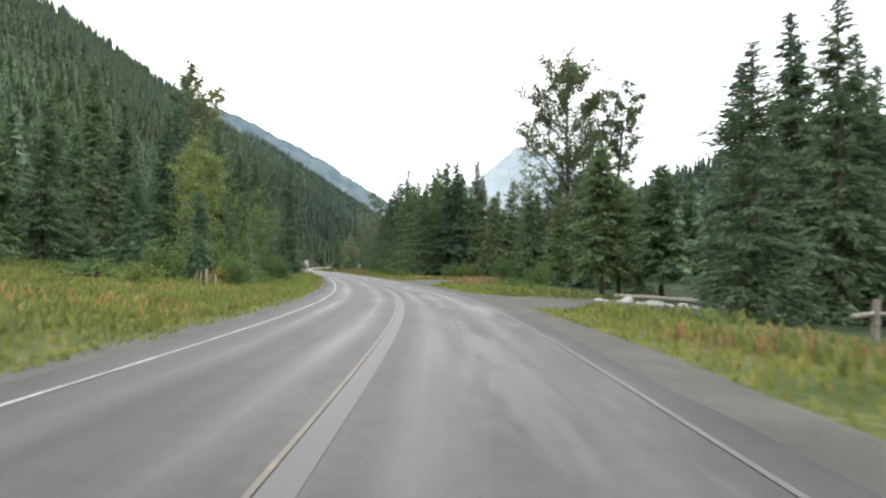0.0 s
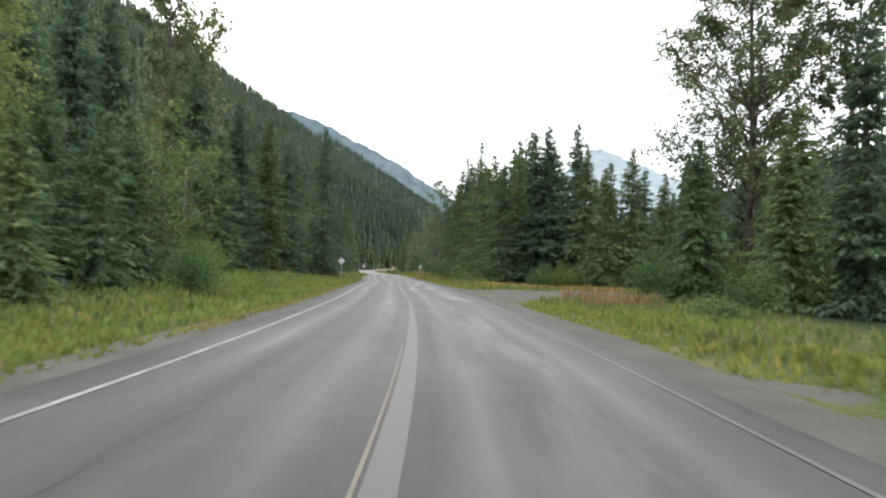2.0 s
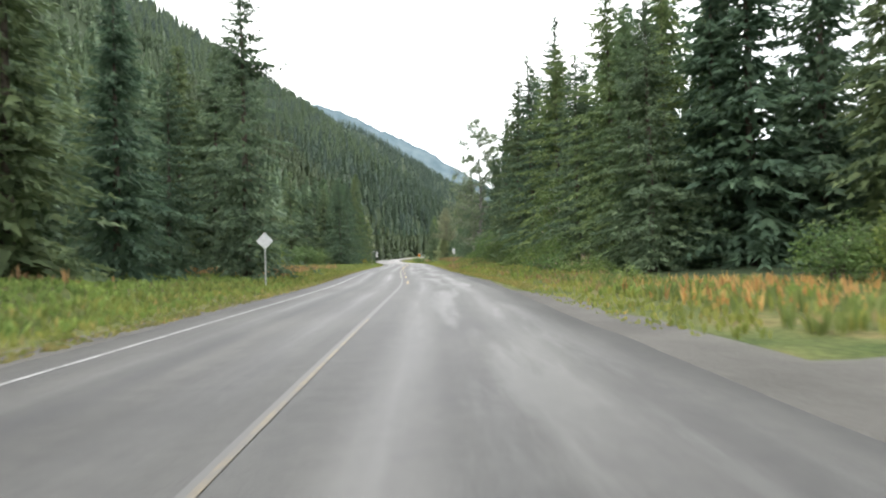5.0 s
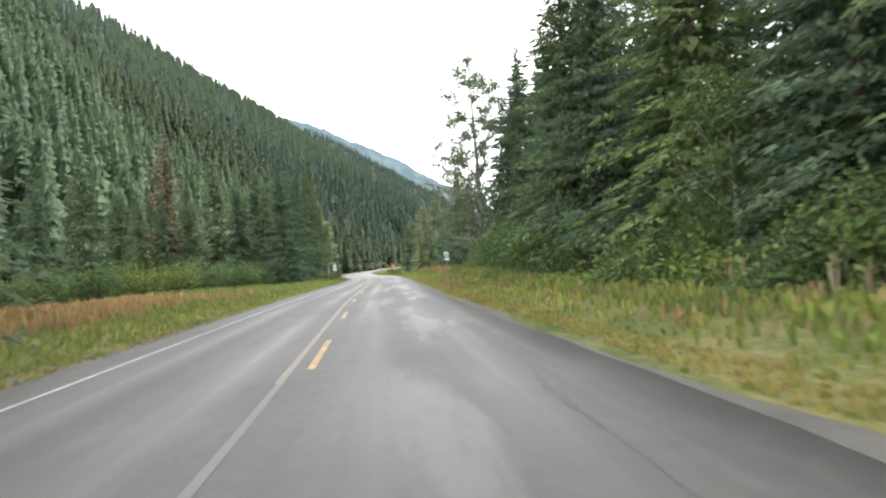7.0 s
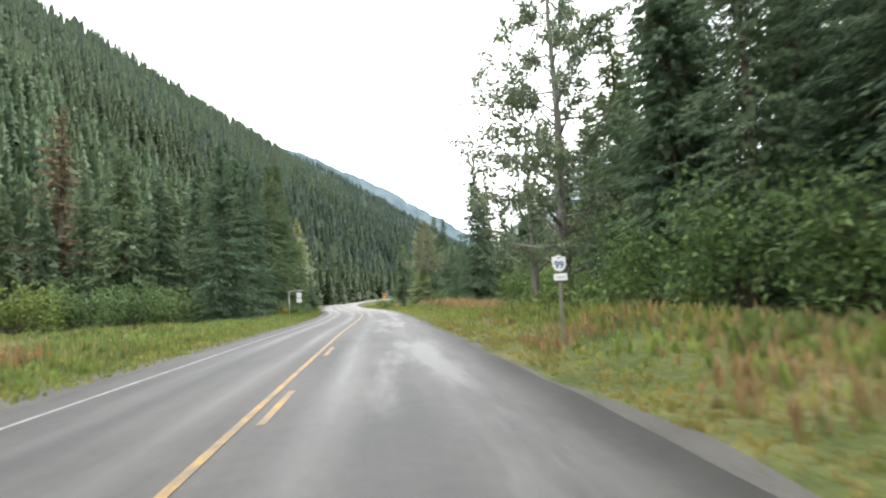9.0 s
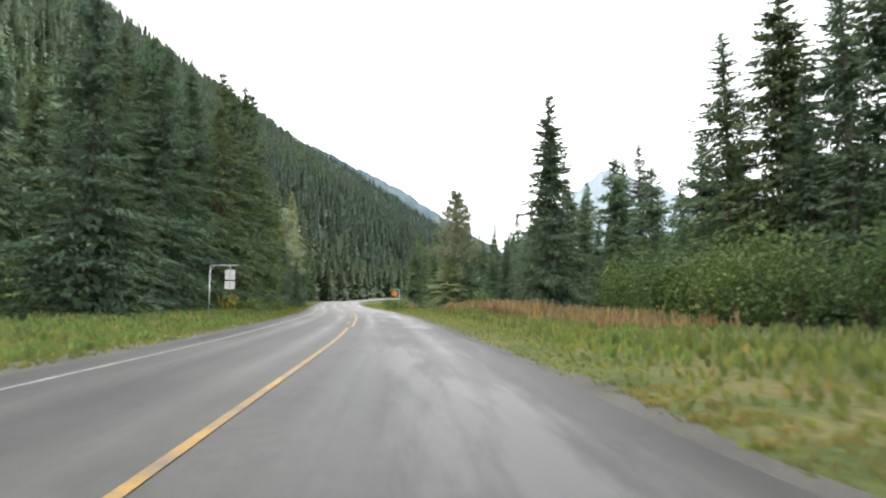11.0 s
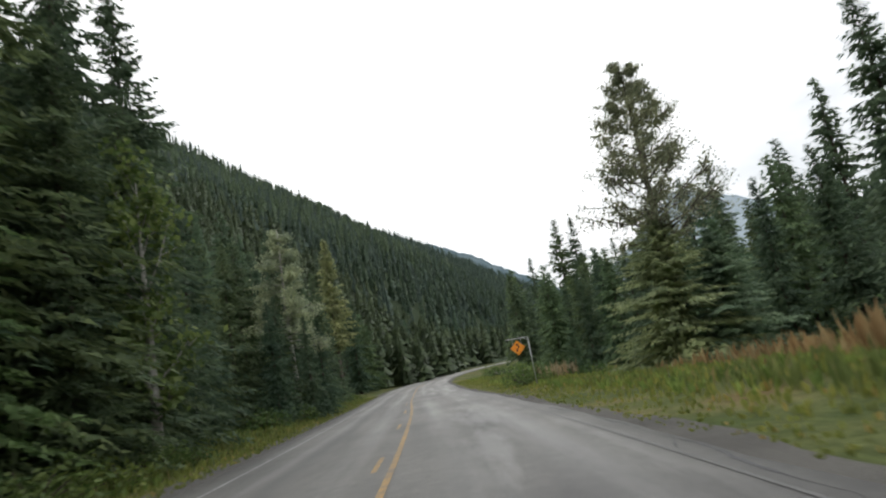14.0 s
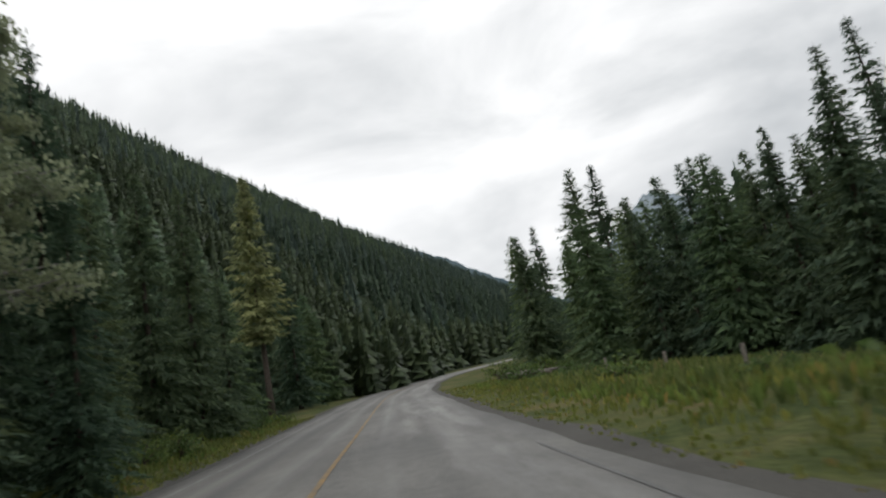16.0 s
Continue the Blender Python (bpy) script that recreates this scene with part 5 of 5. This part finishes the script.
g8 = np.random.RandomState(8)
p = np.column_stack([-4.1 + 0.35 * g8.normal(size=26), 77.2 + 0.14 * g8.normal(size=26)])
p = np.column_stack([p, ground(p[:, 0], p[:, 1]) + 0.05])
tufts("dry_tuft", p, np.full(26, 0.06), 5, 0.05, M_FRINGE, "low dry grass tuft growing in the gravel", 74, "grass", 0.9)


def stalks(spots, h, seed, label):
    g = np.random.RandomState(seed)
    p = np.array([(x + g.normal() * 0.5, y + g.normal() * 0.5) for x, y in spots for _ in range(9)])
    p = np.column_stack([p, ground(p[:, 0], p[:, 1])])
    tufts("dry_stalks", p, np.full(len(p), h) * g.uniform(0.7, 1.1, len(p)), 5, 0.035, M_STRAW, label, seed, "dry stalks", 0.16)


stalks([(-12.8, 36.2)], 1.1, 71, "tall dry fireweed stalks in the meadow")
stalks([(-47.6, 258.3), (-47.1, 258.7), (-46.6, 257.8), (-47.3, 258.0)], 1.15, 72, "tall dry straw-coloured stalks below the sign")
stalks([(-8.5, 118), (-7.2, 121), (-9.5, 124), (-10.6, 128)], 1.1, 73, "dry straw-coloured stalks before the forest")

# ---- stones, logs, fence ----


def stone(x, y, r, seed):
    g = np.random.RandomState(seed)
    bm = bmesh.new()
    bmesh.ops.create_icosphere(bm, subdivisions=2, radius=r)
    sx, sy, sz = g.uniform(0.8, 1.5), g.uniform(0.7, 1.2), g.uniform(0.45, 0.75)
    for v in bm.verts:
        n = noise.noise(v.co * (1.6 / r) + Vector((seed, 0, 0)))
        v.co = Vector((v.co.x * sx, v.co.y * sy, v.co.z * sz)) * (1 + 0.28 * n)
    me = bpy.data.meshes.new("stone")
    bm.to_mesh(me)
    bm.free()
    me.materials.append(M_STONE)
    ob = tagged(new("stone", me), "rounded pale grey river stone", "stone", "stones by the pullout")
    ob.matrix_basis = Matrix.Translation((x, y, ground_at(x, y) + r * sz * 0.35)) @ pose(0, 0, 0, 0, 0, g.uniform(0, 360))


tg = np.random.RandomState(15)
for k in range(36):
    u = k / 35
    stone(9.8 + 8.5 * u + tg.normal() * 0.5, 36.2 - 2.4 * u + tg.normal() * 0.6, tg.uniform(0.14, 0.42), k)


def log(points, r, label):
    pts = [(x, y, ground_at(x, y) + z) for x, y, z in points]
    me = mesh_of("log", *tube(pts, [r * (1 - 0.12 * k) for k in range(len(pts))], 9), M_WOOD, True)
    tagged(new("log", me), label, "log")


log([(10.5, 36.6, 0.3), (13, 36.2, 0.42), (16, 35.2, 0.36)], 0.14, "bleached drift log lying on pale stones")
log([(12, 37.6, 0.3), (14.5, 36.0, 0.5), (16.8, 33.8, 0.3)], 0.1, "thin bleached drift log across the stones")
log([(-60.5, 305, 0.3), (-58.5, 306.5, 0.4), (-56, 307.5, 0.3)], 0.16, "grey fallen log at the bend")
log([(-61.2, 306.5, 0.5), (-59, 305.5, 0.55), (-57.2, 304.8, 0.25)], 0.11, "grey fallen log across another")
for x, y, h in ((-62, 309, 1.6), (-60, 308.5, 1.3), (-58, 309, 1.5), (-56, 308, 1.2)):
    shrub("low_b", x, y, h)


def fence_post(x, y, h, group="fence posts"):
    bm = bmesh.new()
    slab(bm, (0.16, 0.16, h + 0.3), (0, 0, h / 2 - 0.15), bevel=0.025)
    me = bpy.data.meshes.new("fence_post")
    bm.to_mesh(me)
    bm.free()
    me.materials.append(M_WOOD)
    ob = tagged(new("fence_post", me), "square weathered grey wooden fence post", "post", group)
    ob.matrix_basis = Matrix.Translation((x, y, ground_at(x, y))) @ pose(0, 0, 0, 2, 1, 20)


fence_post(12.9, 18.2, 1.2)
fence_post(16.4, 34.9, 1.15)
log([(11.8, 17.4, 0.75), (13, 18.3, 0.8), (14.8, 19.6, 0.7)], 0.08, "thin grey pole rail against a fence post")
for y in (272, 279, 287):
    x, yy = beside(y, -14.5)
    fence_post(x, yy, 0.95, "far fence posts")

# ---- road signs ----


def outline_plate(name, outline, thick, material, parent, label="", back=None):
    """A flat plate in the x-z plane with the given outline, facing -y."""
    bm = bmesh.new()
    front = [bm.verts.new((x, 0, z)) for x, z in outline]
    face = bm.faces.new(front)
    made = bmesh.ops.extrude_face_region(bm, geom=[face])
    bmesh.ops.translate(bm, vec=(0, thick, 0), verts=[v for v in made["geom"] if isinstance(v, bmesh.types.BMVert)])
    bmesh.ops.recalc_face_normals(bm, faces=bm.faces[:])
    return part(name, bm, material, parent, label)


def rod(name, points, r, material, parent, label="", sides=10):
    return part(name, mesh_of(name, *tube(points, [r] * len(points), sides), material, True), material, parent, label)


def channel_post(name, a, b, material, parent, label=""):
    """A U-channel sign post between two heights at x = 0."""
    bm = bmesh.new()
    slab(bm, (0.07, 0.006, b - a), (0, 0.02, (a + b) / 2))
    slab(bm, (0.006, 0.032, b - a), (-0.035, 0.036, (a + b) / 2))
    slab(bm, (0.006, 0.032, b - a), (0.035, 0.036, (a + b) / 2))
    return part(name, bm, material, parent, label)


def at_road(x, y, z=None, turn=0.0):
    return Matrix.Translation((x, y, ground_at(x, y) if z is None else z)) @ pose(0, 0, 0, 0, 0, heading(y) + turn)


# route marker
marker = tagged(new("route_sign"), "white shield route marker on a steel post", "road sign")
z0 = ground_at(-22.25, 157.8)
channel_post("post", -0.3, 2.44 - z0, M_WEATHERED, marker, "dull weathered steel post")
zc = 2.215 - z0
shield = [(0.0, 0.28), (0.035, 0.255), (0.09, 0.25), (0.11, 0.215), (0.215, 0.23), (0.215, 0.06), (0.2, -0.06), (0.16, -0.15), (0.09, -0.2), (0.0, -0.235)]
shield = [(0.86 * x, 0.86 * z) for x, z in shield]
shield = shield + [(-x, z) for x, z in reversed(shield[1:-1])]
plate = outline_plate("shield", [(x, z + zc) for x, z in shield], 0.004, M_SIGNWHITE, marker, "white reflective shield")


def written(text, size, x, z, material, parent, y=-0.004):
    cu = bpy.data.curves.new("numerals", "FONT")
    cu.body, cu.size, cu.align_x, cu.align_y, cu.extrude, cu.offset = text, size, "CENTER", "CENTER", 0.001, 0.006
    tmp = bpy.data.objects.new("numerals", cu)
    scene.collection.objects.link(tmp)
    me = bpy.data.meshes.new_from_object(tmp.evaluated_get(bpy.context.evaluated_depsgraph_get()))
    bpy.data.objects.remove(tmp)
    me.materials.clear()
    me.materials.append(material)
    me.transform(Matrix.Translation((x, y, z)) @ Matrix.Rotation(radians(90), 4, "X"))
    ob = new("numerals", me)
    ob.parent = parent
    return tagged(ob, "dark blue route number 99")


written("99", 0.26, 0, zc - 0.03, M_BLUEINK, plate)
bm = bmesh.new()
slab(bm, (0.11, 0.003, 0.022), (0, -0.003, zc + 0.16))
part("crown_bar", bm, M_BLUEINK, plate, "small blue bar above the number")
bm = bmesh.new()
slab(bm, (0.36, 0.004, 0.18), (0.02, 0.002, zc - 0.34), bevel=0.001)
tab = part("direction_tab", bm, M_SIGNWHITE, marker, "white tab with small dark bars")
bm = bmesh.new()
slab(bm, (0.26, 0.003, 0.045), (0.02, -0.003, zc - 0.34))
part("bar", bm, M_BACK, tab, "worn grey bar of lettering")
marker.matrix_basis = at_road(-22.25, 157.8)


def hung_frame(root, arm_from, arm_to, top):
    """A tall pole with a bent arm at its top, as signs in deep snow country have."""
    rod("pole", [(arm_from, 0.03, -0.4), (arm_from, 0.03, top - 0.05)], 0.03, M_STEEL, root, "grey steel pole")
    rod("arm", [(arm_from, 0.03, top - 0.06), (arm_from, 0.03, top), (arm_to, 0.03, top + 0.02)], 0.025, M_STEEL, root, "grey steel arm")
    rod("brace", [(arm_from, 0.03, top - 0.25), (arm_from + (0.25 if arm_to > arm_from else -0.25), 0.03, top)], 0.018, M_STEEL, root, "short grey brace")


# winding road warning
warn = tagged(new("warning_sign"), "orange diamond winding-road sign hung from a steel arm", "road sign")
gz = ground_at(-48.2, 254.7)
hung_frame(warn, 0.66, -0.62, 2.62 - gz)
c = 2.1 - gz
half = 0.42
diamond = outline_plate("diamond_plate", [(0, c + half), (half, c), (0, c - half), (-half, c)], 0.005, M_ORANGE, warn, "bright orange reflective plate")
curve_pts = [(-0.07, -0.2), (-0.075, -0.1), (-0.02, -0.03), (0.05, 0.02), (0.06, 0.09), (0.02, 0.13)]
bm = bmesh.new()
ring = []
for k, (x, z) in enumerate(curve_pts):
    x2, z2 = curve_pts[min(k + 1, 5)]
    x1, z1 = curve_pts[max(k - 1, 0)]
    n = Vector((-(z2 - z1), x2 - x1)).normalized() * 0.034
    ring.append((bm.verts.new((x + n.x, -0.004, c + z + n.y)), bm.verts.new((x - n.x, -0.004, c + z - n.y))))
for a, b in zip(ring, ring[1:]):
    bm.faces.new((a[0], a[1], b[1], b[0]))
head = [bm.verts.new((x, -0.004, c + z)) for x, z in ((-0.07, 0.12), (0.09, 0.17), (-0.04, 0.26))]
bm.faces.new(head)
part("arrow", bm, M_BLACK, diamond, "black winding arrow")
for x in (-0.25, 0.25):
    rod("hanger", [(x, 0.03, 2.62 - gz), (x, 0.006, c + half - abs(x) - 0.03)], 0.012, M_STEEL, warn)
warn.matrix_basis = at_road(-48.8, 254.7, gz, -2)

# signs on the other side of the road, seen from behind
duo = tagged(new("hanging_sign"), "two pale sign plates hung from a steel arm", "road sign")
gz = ground_at(-46.5, 201.9)
hung_frame(duo, -0.98, 0.36, 2.9 - gz)
for zc2, hh in ((2.44, 0.5), (1.92, 0.4)):
    bm = bmesh.new()
    slab(bm, (0.5, 0.006, hh), (0, 0, zc2 - gz), bevel=0.002)
    part("plate", bm, M_SIGNWHITE if hh > 0.5 else M_BACK, duo, "pale aluminium sign plate")
bm = bmesh.new()
slab(bm, (0.05, 0.02, 1.25), (0, -0.014, 2.3 - gz))
part("stiffener", bm, M_STEEL, duo, "vertical steel stiffener")
duo.matrix_basis = at_road(-45.75, 202.2, gz)

back = tagged(new("diamond_sign"), "back of a grey aluminium diamond sign on a post", "road sign")
gz = ground_at(-24.7, 110.8)
channel_post("post", -0.3, 2.9 - gz, M_STEEL, back)
outline_plate("diamond_plate", [(0, 2.95 - gz), (0.47, 2.48 - gz), (0, 2.01 - gz), (-0.47, 2.48 - gz)], 0.005, M_BACK, back, "unpainted aluminium plate")
back.matrix_basis = at_road(-24.7, 110.8, gz)
